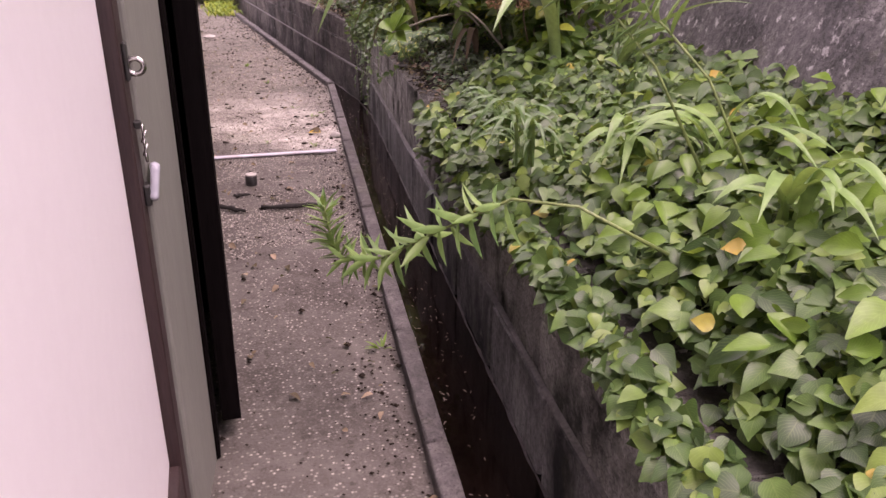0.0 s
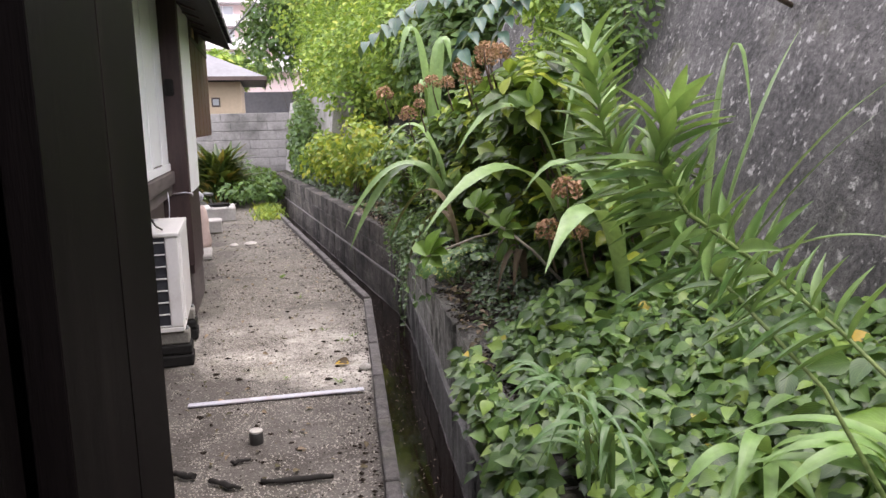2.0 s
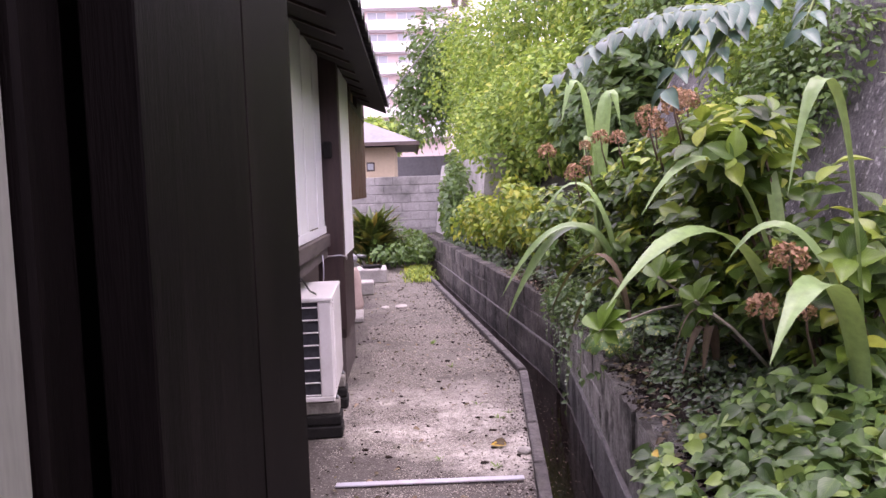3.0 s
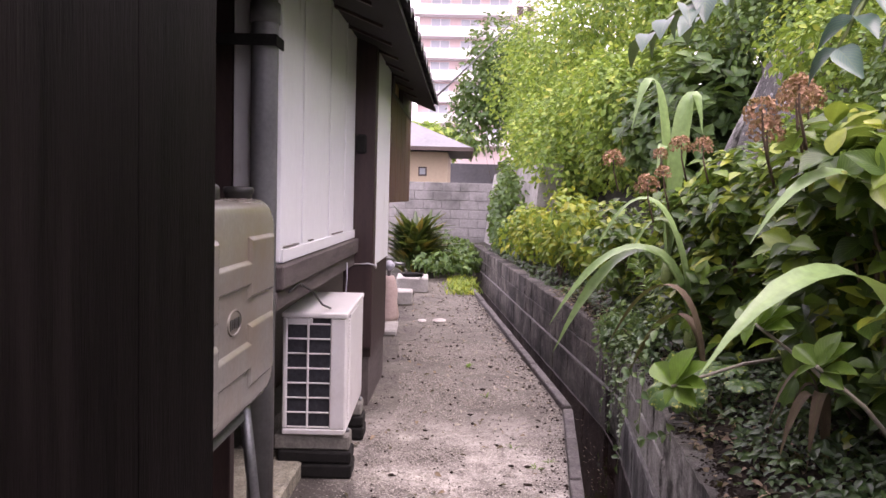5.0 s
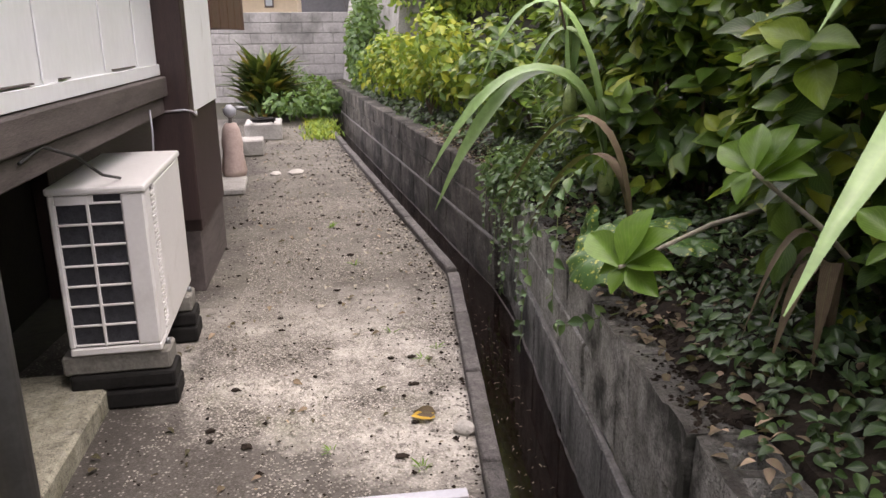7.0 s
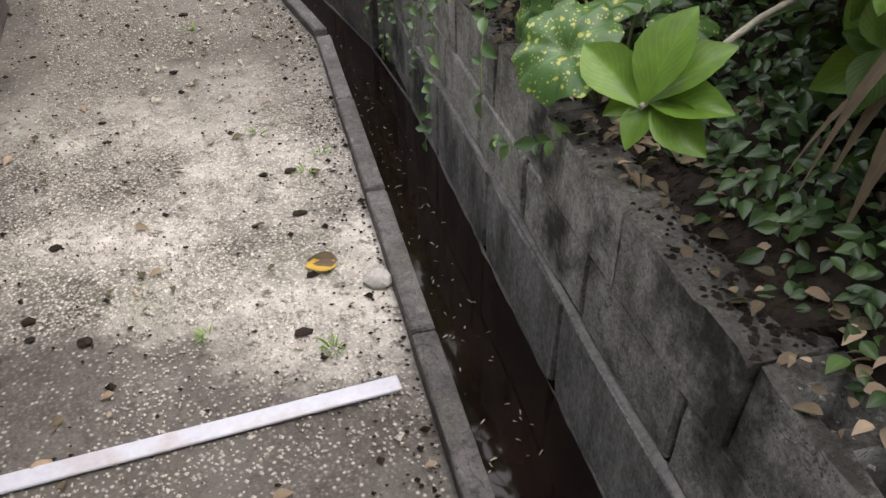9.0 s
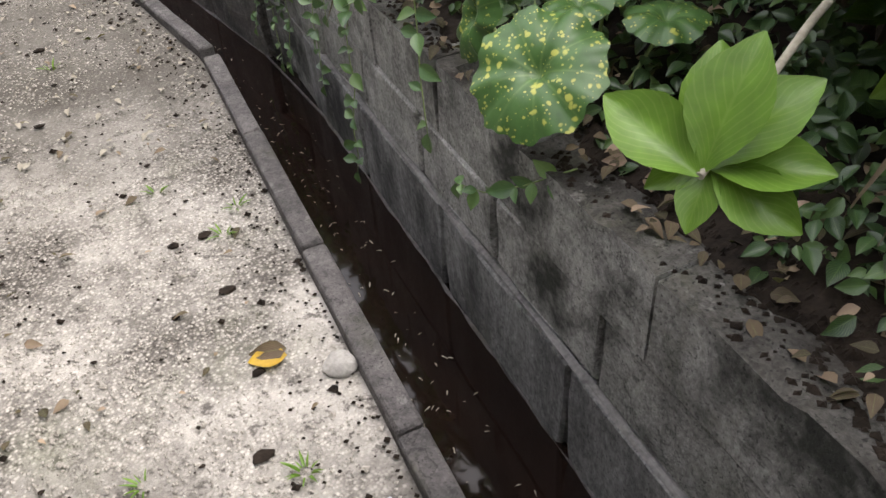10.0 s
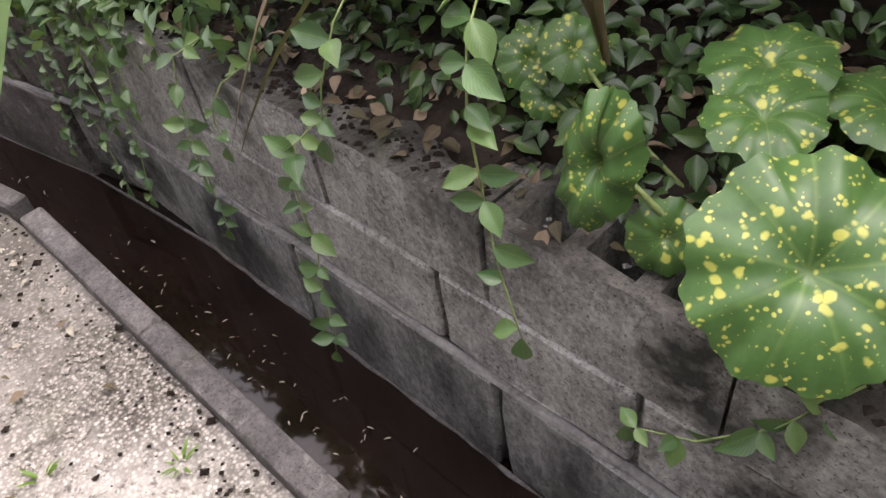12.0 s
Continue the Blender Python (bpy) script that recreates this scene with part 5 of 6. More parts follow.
def strap(base, tip, rise, width, twist=0.0, parent=None, material="strap"):
    """One long arching strap leaf, slightly channelled, from base over a rise to its tip."""
    n = 14
    base, tip = Vector(base), Vector(tip)
    me = bpy.data.meshes.new("leaf")
    verts, faces, uvs = [], [], []
    for j in range(n + 1):
        t = j / n
        p, q = arch(base, tip, rise, t), arch(base, tip, rise, t + 0.02)
        d = (q - p).normalized()
        side = d.cross(Vector((0, -math.sin(twist * t), math.cos(twist * t)))).normalized()
        up = side.cross(d)
        w = 1.25 * width * (0.7 + 0.5 * math.sin(math.pi * min(t * 1.15, 1))) * min(1, (1 - t) * 4.5 + 0.03)
        for u in (-1, -0.5, 0, 0.5, 1):
            verts.append(p + side * (u * w) + up * (0.22 * w * u * u))
            uvs.append((0.5 + 0.5 * u, t))
    for j in range(n):
        for i in range(4):
            a = j * 5 + i
            faces.append((a, a + 1, a + 6, a + 5))
    me.from_pydata(verts, [], faces)
    me.uv_layers.new(name="UVMap").data.foreach_set("uv", np.array([uvs[i] for f in faces for i in f]).reshape(-1))
    me.polygons.foreach_set("use_smooth", [True] * len(faces))
    return part("leaf", me, material, parent)


def lily(foot, leaves_to, label, seed, twist=0.5):
    t = thing("strap_lily", foot, label, "lily", "strap lilies")
    part("bulb", smooth(lathe([(0.02, -0.03), (0.035, 0.0), (0.03, 0.06), (0.018, 0.10)], 10)), "stem_green", t)
    for (x, y, z, rise, w) in leaves_to:
        strap((0, 0, 0.04), (x - foot[0], y - foot[1], z - foot[2]), rise, w, twist, parent=t)
    return t


LAB = "clump of long arching strap leaves"
lily((0.86, 5.95, 0.68), [(0.215, 6.2, 0.56, 0.55, 0.042), (0.185, 6.2, 0.70, 0.46, 0.034), (0.40, 6.2, 1.07, 0.43, 0.018), (0.56, 6.15, 1.02, 0.36, 0.016)], LAB, 1, 0.5)
lily((1.02, 4.25, 0.58), [(0.43, 4.10, 1.27, 0.33, 0.022), (0.225, 3.80, 1.0, 0.32, 0.028), (0.95, 4.5, 1.45, 0.20, 0.02)], LAB, 2)
lily((0.98, 3.72, 0.58), [(0.519, 3.36, 0.92, 0.26, 0.030), (0.654, 3.54, 1.333, 0.50, 0.018), (0.64, 3.9, 1.12, 0.22, 0.022)], LAB, 3)
lily((1.06, 3.35, 0.62), [(1.27, 3.2, 1.65, -0.16, 0.015), (1.40, 2.95, 1.50, -0.12, 0.024), (1.36, 2.97, 1.40, -0.14, 0.018), (1.28, 2.8, 1.07, 0.02, 0.020), (1.16, 3.26, 1.36, 0.42, 0.018)], LAB, 4, 0.15)
lily((0.85, 6.4, 0.95), [(0.62, 6.4, 1.77, 0.45, 0.028), (0.99, 6.35, 1.75, 0.38, 0.034), (0.74, 6.3, 1.5, 0.30, 0.022)], LAB, 5)


def tuft(foot, n, w, reach, seed, a0=2.2, a1=5.4):
    """Narrow leaves that fan out low from one foot and hang at the tips."""
    rs = np.random.RandomState(seed)
    t = thing("grassy_tuft", foot, "low tuft of narrow arching green leaves", "plant", "grassy tufts")
    for k in range(n):
        a, q = rs.uniform(a0, a1), reach * rs.uniform(0.6, 1.15)
        root = Vector((rs.uniform(-0.03, 0.03), rs.uniform(-0.04, 0.04), 0))
        strap(root, (q * math.cos(a), q * math.sin(a), rs.uniform(0.0, 0.12)), rs.uniform(0.05, 0.12), w * rs.uniform(0.75, 1.2), 0.3, parent=t, material="vine" if w < 0.009 else "lily")


tuft((0.40, 2.84, 0.62), 18, 0.0062, 0.21, 17)
tuft((0.36, 2.62, 0.60), 12, 0.0058, 0.18, 18)
tuft((0.74, 2.15, 0.72), 8, 0.012, 0.30, 19)
tuft((0.62, 2.40, 0.66), 7, 0.010, 0.26, 20)
tuft((0.64, 1.75, 0.70), 7, 0.012, 0.28, 21)
dried = thing("dried_stalks", (0.85, 4.62, 0.49), "dry brown strap leaves hanging in a bunch", "dead leaves")
for x, y, z, r, w in ((-0.12, -0.05, 0.05, 0.25, 0.016), (-0.08, 0.05, 0.04, 0.28, 0.014), (-0.14, 0.04, 0.08, 0.3, 0.012), (-0.05, -0.1, 0.05, 0.26, 0.014), (-0.1, 0.12, 0.04, 0.24, 0.012)):
    strap((0.05, 0, 0.05), (x, y, z), r, w, parent=dried, material="dead_leaf")
dried2 = thing("dried_leaf", (0.80, 5.55, 0.60), "browned strap leaf hanging over the wall", "dead leaves")
strap((0, 0, 0.05), (-0.38, 0.35, 0.0), 0.40, 0.022, parent=dried2, material="dead_leaf")
strap((0, 0, 0.05), (-0.22, 0.62, -0.22), 0.40, 0.016, parent=dried2, material="dead_leaf")


# tall lilies with whorled narrow leaves
def whorl_stem(points, n, size, label, seed, material="lily"):
    rs = np.random.RandomState(seed)
    t = thing("leafy_stem", points[0], label, "lily stem", "leafy lily stems")
    o = np.array(points[0])
    P = np.array(points) - o
    part("stem", tube([Vector(p) for p in P], [0.0055] + [0.0035] * (len(P) - 1), 6), "stem_green", t)
    seg = np.linspace(0.22, 1, n) ** 0.8
    idx = seg * (len(P) - 1)
    i0 = np.minimum(idx.astype(int), len(P) - 2)
    at = P[i0] + (P[i0 + 1] - P[i0]) * (idx - i0)[:, None]
    d = P[i0 + 1] - P[i0]
    d /= np.linalg.norm(d, axis=1, keepdims=True)
    one = np.cross(d, np.array([0.3, 1.0, 0.2]))
    one /= np.linalg.norm(one, axis=1, keepdims=True)
    two = np.cross(d, one)
    turn = np.arange(n) * 2.4 + rs.normal(0, 0.2, n)
    out = one * np.cos(turn)[:, None] + two * np.sin(turn)[:, None]
    ahead = out + d * rs.uniform(0.45, 0.75, (n, 1)) * (0.5 + 1.1 * seg[:, None] ** 3)
    leaves("leaf", LANCE, at, ahead, d + rs.normal(0, 0.1, (n, 3)), size * rs.uniform(0.8, 1.2, n) * (1.15 - 0.5 * seg), material, t, "stuff")
    return t


whorl_stem([(0.36, 1.78, 0.64), (0.16, 1.84, 0.75), (0.05, 1.95, 0.74), (-0.07, 2.1, 0.62), (-0.18, 2.28, 0.48), (-0.27, 2.38, 0.44), (-0.30, 2.40, 0.50), (-0.315, 2.40, 0.60)], 96, 0.105, "drooping lily stem with narrow whorled leaves", 1)
whorl_stem([(0.62, 2.02, 0.70), (0.46, 2.08, 1.00), (0.30, 2.18, 1.20), (0.243, 2.24, 1.279), (0.185, 2.24, 1.37), (0.161, 2.24, 1.494)], 84, 0.125, "tall lily stem with narrow whorled leaves", 2)
whorl_stem([(0.68, 1.92, 0.72), (0.56, 2.0, 0.98), (0.475, 2.08, 1.091), (0.388, 2.14, 1.177), (0.265, 2.14, 1.262), (0.217, 2.14, 1.336), (0.238, 2.14, 1.412)], 84, 0.125, "tall lily stem with narrow whorled leaves", 3)
whorl_stem([(0.95, 6.4, 0.55), (0.78, 6.5, 0.85), (0.70, 6.55, 1.1)], 50, 0.10, "tall lily stem with narrow whorled leaves", 4)


# vines that hang down the wall
def vine_along(pts, size, seed, spread=1.0):
    """A trailing stem through the points, with oval leaves in loose pairs that face outwards and hang a little."""
    rs = np.random.RandomState(seed)
    t = thing("hanging_vine", pts[0], "trailing vine with paired oval leaves hanging over the wall", "vine", "hanging vines")
    o0 = Vector(pts[0])
    loc = [Vector(p) - o0 for p in pts]
    part("stem", tube(loc, [0.0016] * (len(loc) - 1) + [0.0010], 5), "stem_green", t)
    total = sum((b - a).length for a, b in zip(loc, loc[1:]))
    at, ahead, up, big = [], [], [], []
    for a, b in zip(loc, loc[1:]):
        n = max(1, round((b - a).length / (size * 0.85)))
        for k in range(n):
            p = a.lerp(b, (k + rs.uniform(0.2, 0.8)) / n)
            for sgn in (-1, 1):
                if rs.uniform() < 0.8:
                    at.append(p)
                    ahead.append((-0.35 + rs.normal(0, 0.3), sgn * spread + rs.normal(0, 0.25), rs.normal(-0.15, 0.45)))
                    up.append((-0.8 + rs.normal(0, 0.25), -0.35 + rs.normal(0, 0.35), 0.75 + rs.normal(0, 0.35)))
                    big.append(size * rs.uniform(0.65, 1.2) * (1 - 0.35 * (p.length / total) ** 2))
    at.append(loc[-1])
    ahead.append((-0.1, -0.1, -1))
    up.append((-1, -0.4, 0.2))
    big.append(size * 0.75)
    leaves("leaf", VINE, at, ahead, up, big, "vine", t, "stuff")
    return t


def vine(s, length, seed, off=None, size=0.05):
    rs = np.random.RandomState(seed)
    o = WALL_OFF - 0.02 - rs.uniform(0, 0.03) if off is None else off
    pts = [along(s + rs.uniform(-.02, .02), o + 0.10, 0.52), along(s, o + 0.01, 0.51)]
    steps = max(3, int(length / 0.062))
    for k in range(1, steps + 1):
        pts.append(along(s + 0.09 * noise.noise((seed, k * 0.3, 0)), o - 0.012 * k * 0.4 + 0.02 * noise.noise((seed, 5, k * 0.5)), 0.50 - length * k / steps))
    return vine_along(pts, size, seed)


for k, (s, l, size) in enumerate(((-0.63, 0.40, 0.052), (-0.36, 0.20, 0.050), (-0.28, 0.50, 0.050), (-0.12, 0.34, 0.046), (-0.02, 0.58, 0.048), (0.08, 0.30, 0.045), (0.16, 0.52, 0.046), (0.26, 0.24, 0.045), (0.36, 0.30, 0.045), (-0.8, 0.12, 0.05))):
    vine(s, l, 100 + k, size=size)
vine(-1.06, 0.47, 140, WALL_OFF - 0.075, 0.054)
# a longer strand that comes down from the shrubs, and a sprig at a joint
vine_along([(0.66, 5.62, 0.84), (0.58, 5.60, 0.78), (0.555, 5.59, 0.70), (0.55, 5.575, 0.60), (0.535, 5.55, 0.50), (0.523, 5.52, 0.43), (0.518, 5.505, 0.39)], 0.066, 150)
vine_along([(0.70, 5.86, 0.78), (0.62, 5.86, 0.72), (0.58, 5.87, 0.64), (0.56, 5.87, 0.56)], 0.060, 151)
vine_along([(0.60, 5.12, 0.482), (0.53, 5.18, 0.44), (0.492, 5.25, 0.40), (0.480, 5.33, 0.38)], 0.05, 152, 0.5)
for k, (s, n) in enumerate(((-0.30, 420), (0.05, 800), (0.34, 420))):
    bush("creeper", along(s, 0.42, 0.50), (0.16, 0.42, 0.17), n, 0.046, SMALL, "vine", "small-leaved creeper spilling over the wall", "creeper", 150 + k, stems=4, foot=tuple(along(s, 0.45, 0.45)), lobes=14, group="creepers")


# leopard plants
def leopard_leaf(parent, at, r, tilt, turn, seed, narrow=1.0):
    """A round ruffled leaf on its stalk."""
    rs = np.random.RandomState(seed)
    me = bpy.data.meshes.new("leaf")
    verts, uvs, faces = [(0, 0, 0.0)], [(0.5, 0.5)], []
    rings, sp = 7, 110
    for k in range(1, rings + 1):
        for i in range(sp):
            a = radians(1) + radians(366) * i / (sp - 1)
            q = k / rings
            edge = 1 + (0.035 * math.sin(a * 9 + seed) + 0.02 * math.sin(a * 23)) * q
            rr = r * q * edge
            z = r * (0.42 * (1 - math.exp(-3.2 * q)) - 0.30 * q * q - 0.035 * q * i / sp + 0.05 * q * q * math.sin(a * 8 + seed) + 0.06 * math.sin(2 * a + seed) * q * q + 0.02 * math.cos(11 * a) * q ** 3)
            verts.append((rr * math.sin(a), -rr * math.cos(a), z))
            uvs.append((0.5 + 0.9 * q * abs((a * 9 / (2 * math.pi)) % 1 - 0.5), 0.9))
    for i in range(sp - 1):
        faces.append((0, 1 + i, 2 + i))
    for k in range(rings - 1):
        for i in range(sp - 1):
            a = 1 + k * sp + i
            faces.append((a, a + sp, a + sp + 1, a + 1))
    me.from_pydata(verts, [], faces)
    me.uv_layers.new(name="UVMap").data.foreach_set("uv", np.array([uvs[i] for f in faces for i in f]).reshape(-1))
    me.polygons.foreach_set("use_smooth", [True] * len(faces))
    return part("leaf", me, "leopard", parent, m=pose(*at, tilt[0], tilt[1], 0) @ pose(0, 0, 0, 0, 0, turn) @ Matrix.Diagonal((narrow, 1, 1 + 1.2 * (1 - narrow), 1)))


LP = Vector((0.72, 5.25, 0.47))
leopard = thing("leopard_plant", LP, "leopard plant with round green leaves spotted yellow", "plant")
for k, (dx, dy, dz, r, tilt, turn, narrow) in enumerate(((-0.14, -0.045, 0.157, 0.118, (15, -40), 130, 1), (0.03, 0.07, 0.19, 0.068, (-2, -12), 40, 1), (-0.085, 0.205, 0.165, 0.092, (0, -75), 85, 0.55), (0.12, 0.10, 0.20, 0.080, (0, -8), 100, 1), (0.14, -0.04, 0.17, 0.075, (5, -5), -60, 1), (0.13, 0.375, 0.15, 0.052, (30, -30), 20, 1), (0.13, 0.45, 0.115, 0.052, (30, -40), 0, 1), (0.10, 0.40, 0.085, 0.042, (25, -45), 60, 1), (-0.03, 0.03, 0.10, 0.062, (20, -50), 20, 1), (-0.06, 0.13, 0.055, 0.05, (20, -60), 20, 1))):
    leopard_leaf(leopard, (dx, dy, dz), r, tilt, turn, k, narrow)
    part("stalk", tube([(dx * 0.15, dy * 0.15, 0), (dx * 0.6, dy * 0.6, dz * 0.4), (dx, dy, dz)], 0.004, 6), "stem_green", leopard)


# the leafy hydrangea shoot that leans over the wall
def shoot(foot, tip, n, size, label, seed, material="bright_leaf"):
    rs = np.random.RandomState(seed)
    t = thing("hydrangea_shoot", foot, label, "shoot", "hydrangea shoots")
    d = Vector(tip) - Vector(foot)
    part("stem", tube([(0, 0, 0), d * 0.5 + Vector((0, 0, 0.02)), d], [0.007, 0.006, 0.005], 7), "twig_pale", t)
    right, high, near = Vector((0.45, -0.89, 0)), Vector((0.53, 0.27, 0.80)), Vector((-0.72, -0.36, 0.60))
    fan = ((-0.85, 0.45, 1.0), (0.12, 1.0, 1.1), (0.55, 0.85, 1.05), (0.95, 0.25, 0.9), (0.85, -0.35, 0.85), (0.0, -0.9, 0.6), (-0.25, 0.95, 0.9), (-0.55, -0.5, 0.6), (0.35, 0.5, 0.55))
    for k in range(n):
        r, u, l = fan[(k + seed) % len(fan)] if seed > 3 else fan[k % len(fan)]
        out = right * r + high * u + near * rs.uniform(0.05, 0.3)
        leaves("leaf", LONG, [d * (1 - 0.010 * k)], [out], [near + Vector((0, 0, 0.5)) + Vector(rs.normal(0, 0.12, 3))], [size * l], material, t)
    return t


shoot((0.98, 4.93, 0.84), (0.435, 4.735, 0.750), 9, 0.138, "fresh bright green hydrangea shoot leaning over the wall", 3)
shoot((0.92, 4.20, 0.70), (0.613, 4.10, 0.969), 7, 0.10, "green hydrangea shoot with drooping leaves", 7, "hydrangea")
shoot((1.0, 4.6, 0.70), (0.63, 4.55, 1.0), 8, 0.125, "fresh bright green hydrangea shoot leaning over the wall", 5)

# yellow-green shrub farther along, and the low plants past it
bush("yellow_green_shrub", along(3.4, 0.78, 1.02), (0.42, 1.1, 0.46), 2200, 0.085, OVATE, "lime", "dense yellow-green leafy shrub on the bank", seed=50, foot=tuple(along(3.4, 0.7, 0.48)), lobes=16)
bush("yellow_green_shrub", along(5.6, 0.74, 0.95), (0.42, 1.2, 0.42), 2200, 0.085, OVATE, "lime", "dense yellow-green leafy shrub on the bank", seed=51, foot=tuple(along(5.6, 0.7, 0.48)), lobes=16)
bush("low_shrub", along(8.6, -0.2, 0.25), (0.9, 1.6, 0.3), 1600, 0.10, OVATE, "hill_dark", "low green plants in front of the far wall", seed=52, stems=0)
bush("low_shrub", (-0.7, 17.2, 0.25), (1.2, 0.9, 0.35), 1600, 0.11, OVATE, "hill_dark", "low green plants in front of the far wall", seed=53, stems=0)


# broad-leaved dark clump beside the house
def clump(at, n, length, label, seed):
    rs = np.random.RandomState(seed)
    t = thing("leaf_clump", at, label, "plant")
    a = rs.uniform(0, 2 * math.pi, n)
    lean = rs.uniform(0.15, 1.0, n)
    ahead = np.stack([np.cos(a) * lean, np.sin(a) * lean, 1.25 - lean * 0.75], 1)
    up = np.stack([-np.cos(a), -np.sin(a), lean + 0.2], 1)
    out = 0.22 * rs.uniform(0, 1, n)
    base = np.stack([np.cos(a) * out, np.sin(a) * out, rs.uniform(0, 0.72, n)], 1)
    tpl = blade(2, 6, lambda v: 0.014 + 0.10 * math.sin(math.pi * v ** 0.9), 0.2, 0.35)
    leaves("leaf", tpl, base, ahead, up, length * rs.uniform(0.6, 1.15, n), "cycad", t, "stuff")
    for k in range(4):
        part("stem", tube([(0.1 * math.cos(k * 1.7), 0.1 * math.sin(k * 1.7), -0.02), (0.16 * math.cos(k * 1.7), 0.16 * math.sin(k * 1.7), 0.6)], [0.016, 0.010], 6), "bark", t)
    return t


clump((-1.12, 15.1, 0.0), 340, 0.50, "dark clump of long broad leaves with a few yellowed", 1)
clump((-0.98, 15.7, 0.0), 200, 0.46, "dark clump of long broad leaves with a few yellowed", 2)

# hillside
HILL = [  # s, off, z, rx, ry, rz, leaves, size, template, material
    (2.9, 1.75, 2.2, 0.75, 1.1, 0.95, 3900, 0.129, BROAD, "hill_dark"),
    (4.6, 1.7, 2.3, 0.85, 1.4, 1.1, 5700, 0.106, OVATE, "hill_leaf"),
    (6.8, 1.6, 2.3, 0.95, 1.6, 1.2, 6300, 0.099, OVATE, "hill_leaf"),
    (9.2, 1.6, 2.4, 1.0, 1.8, 1.4, 6300, 0.099, OVATE, "hill_leaf"),
    (5.5, 3.0, 4.0, 1.3, 2.6, 1.4, 6750, 0.122, OVATE, "hill_leaf"),
    (10.0, 3.0, 4.4, 1.7, 3.0, 1.9, 6750, 0.129, OVATE, "hill_leaf"),
    (14.5, 3.0, 4.2, 2.0, 3.2, 2.6, 6750, 0.144, OVATE, "hill_leaf"),
    (2.0, 2.6, 3.2, 1.0, 1.5, 0.9, 4800, 0.091, OVATE, "hill_dark"),
    (-0.2, 1.75, 2.45, 0.45, 1.3, 0.6, 4800, 0.065, OVATE, "hill_leaf"),
    (-1.5, 1.5, 1.9, 0.30, 0.8, 0.5, 2700, 0.057, OVATE, "hill_dark"),
    (-0.3, 1.45, 1.75, 0.25, 0.9, 0.4, 2250, 0.061, OVATE, "hill_leaf"),
    (-3.4, 2.3, 2.85, 0.6, 1.6, 0.5, 3300, 0.068, OVATE, "hill_leaf"),
    (7.5, 5.5, 6.5, 2.5, 4.5, 2.2, 6750, 0.182, OVATE, "hill_leaf"),
    (14.0, 6.0, 7.5, 3.0, 5.0, 3.0, 6750, 0.213, OVATE, "hill_dark"),
    (1.0, 5.0, 6.0, 2.5, 4.0, 1.8, 5250, 0.167, OVATE, "hill_leaf"),
]
for k, (s, o, z, rx, ry, rz, n, size, tpl, mat) in enumerate(HILL):
    if tpl is OVATE:
        n, size, tpl = int(n * 1.4), size * 0.86, SMALL
    c = along(s, o, z)
    bush("hillside_shrub", c, (rx, ry, rz), n, size, tpl, mat, "thick green shrub growing on the hillside", "shrub", 200 + k, foot=(c.x + 0.3, c.y, c.z - rz * 0.8), group="hillside shrubs", lobes=18, rosette=7 if tpl is BROAD else 0)
bush("far_tree", (1.6, 34, 6.0), (2.8, 2.8, 3.0), 8500, 0.24, SMALL, "hill_dark", "dark leafy tree behind the garden wall", "tree", 300, foot=(1.6, 34, 0), lobes=20)
bush("far_tree", (-3.0, 44, 4.4), (3.5, 2.5, 1.2), 2500, 0.4, OVATE, "hill_leaf", "green treetops behind the far house", "tree", 301, foot=(-3.0, 44, 0), lobes=16)
bush("wall_ivy", along(8.6, 0.78, 1.2), (0.25, 2.0, 0.9), 3200, 0.075, HEART, "hill_dark", "ivy hanging down a pale retaining wall", "ivy", 302, foot=tuple(along(8.6, 0.8, 0.5)), stems=0, lobes=22)


# a bluish compound frond reaching over the bank
frond = thing("compound_branch", (1.66, 3.75, 1.80), "bluish green compound leaves on an arching branch", "branch")
fo = Vector((1.66, 3.75, 1.80))
limb = [Vector(p) - fo for p in ((1.66, 3.75, 1.80), (1.20, 3.62, 1.93), (0.72, 3.52, 1.90), (0.55, 3.48, 1.86), (0.453, 3.45, 1.80))]
part("stem", tube(limb, [0.010, 0.009, 0.007, 0.006, 0.005], 6), "bark", frond)
rs = np.random.RandomState(77)
at, ahead, up, big = [], [], [], []
for root, tip, sag, pairs in (((0.453, 3.45, 1.80), (0.00, 3.42, 1.63), 0.06, 15), ((0.50, 3.46, 1.83), (0.26, 3.35, 1.60), 0.05, 8), ((0.60, 3.50, 1.87), (0.40, 3.42, 1.66), 0.05, 8), ((0.80, 3.54, 1.90), (0.62, 3.40, 1.74), 0.05, 7), ((0.47, 3.45, 1.81), (0.12, 3.60, 1.70), 0.06, 9)):
    root, tip = Vector(root) - fo, Vector(tip) - fo
    line = [root.lerp(tip, q) + Vector((0, 0, 4 * sag * q * (1 - q))) for q in np.linspace(0, 1, 9)]
    part("leaf_stalk", tube(line, [0.004] * 8 + [0.002], 5), "stem_green", frond)
    d = (tip - root).normalized()
    side = d.cross(Vector((0, 0, 1))).normalized()
    for q in np.linspace(0.12, 1, pairs):
        p = line[min(int(q * 8), 7)].lerp(line[min(int(q * 8) + 1, 8)], q * 8 - min(int(q * 8), 7))
        for sgn in (-1, 1):
            at.append(p)
            ahead.append(d * 0.55 + side * sgn + Vector((0, 0, -0.45)) + Vector(rs.normal(0, 0.12, 3)))
            up.append(Vector((-0.3, -0.6, 1.0)) + Vector(rs.normal(0, 0.2, 3)))
            big.append(0.085 * (1.05 - 0.35 * q) * rs.uniform(0.85, 1.15))
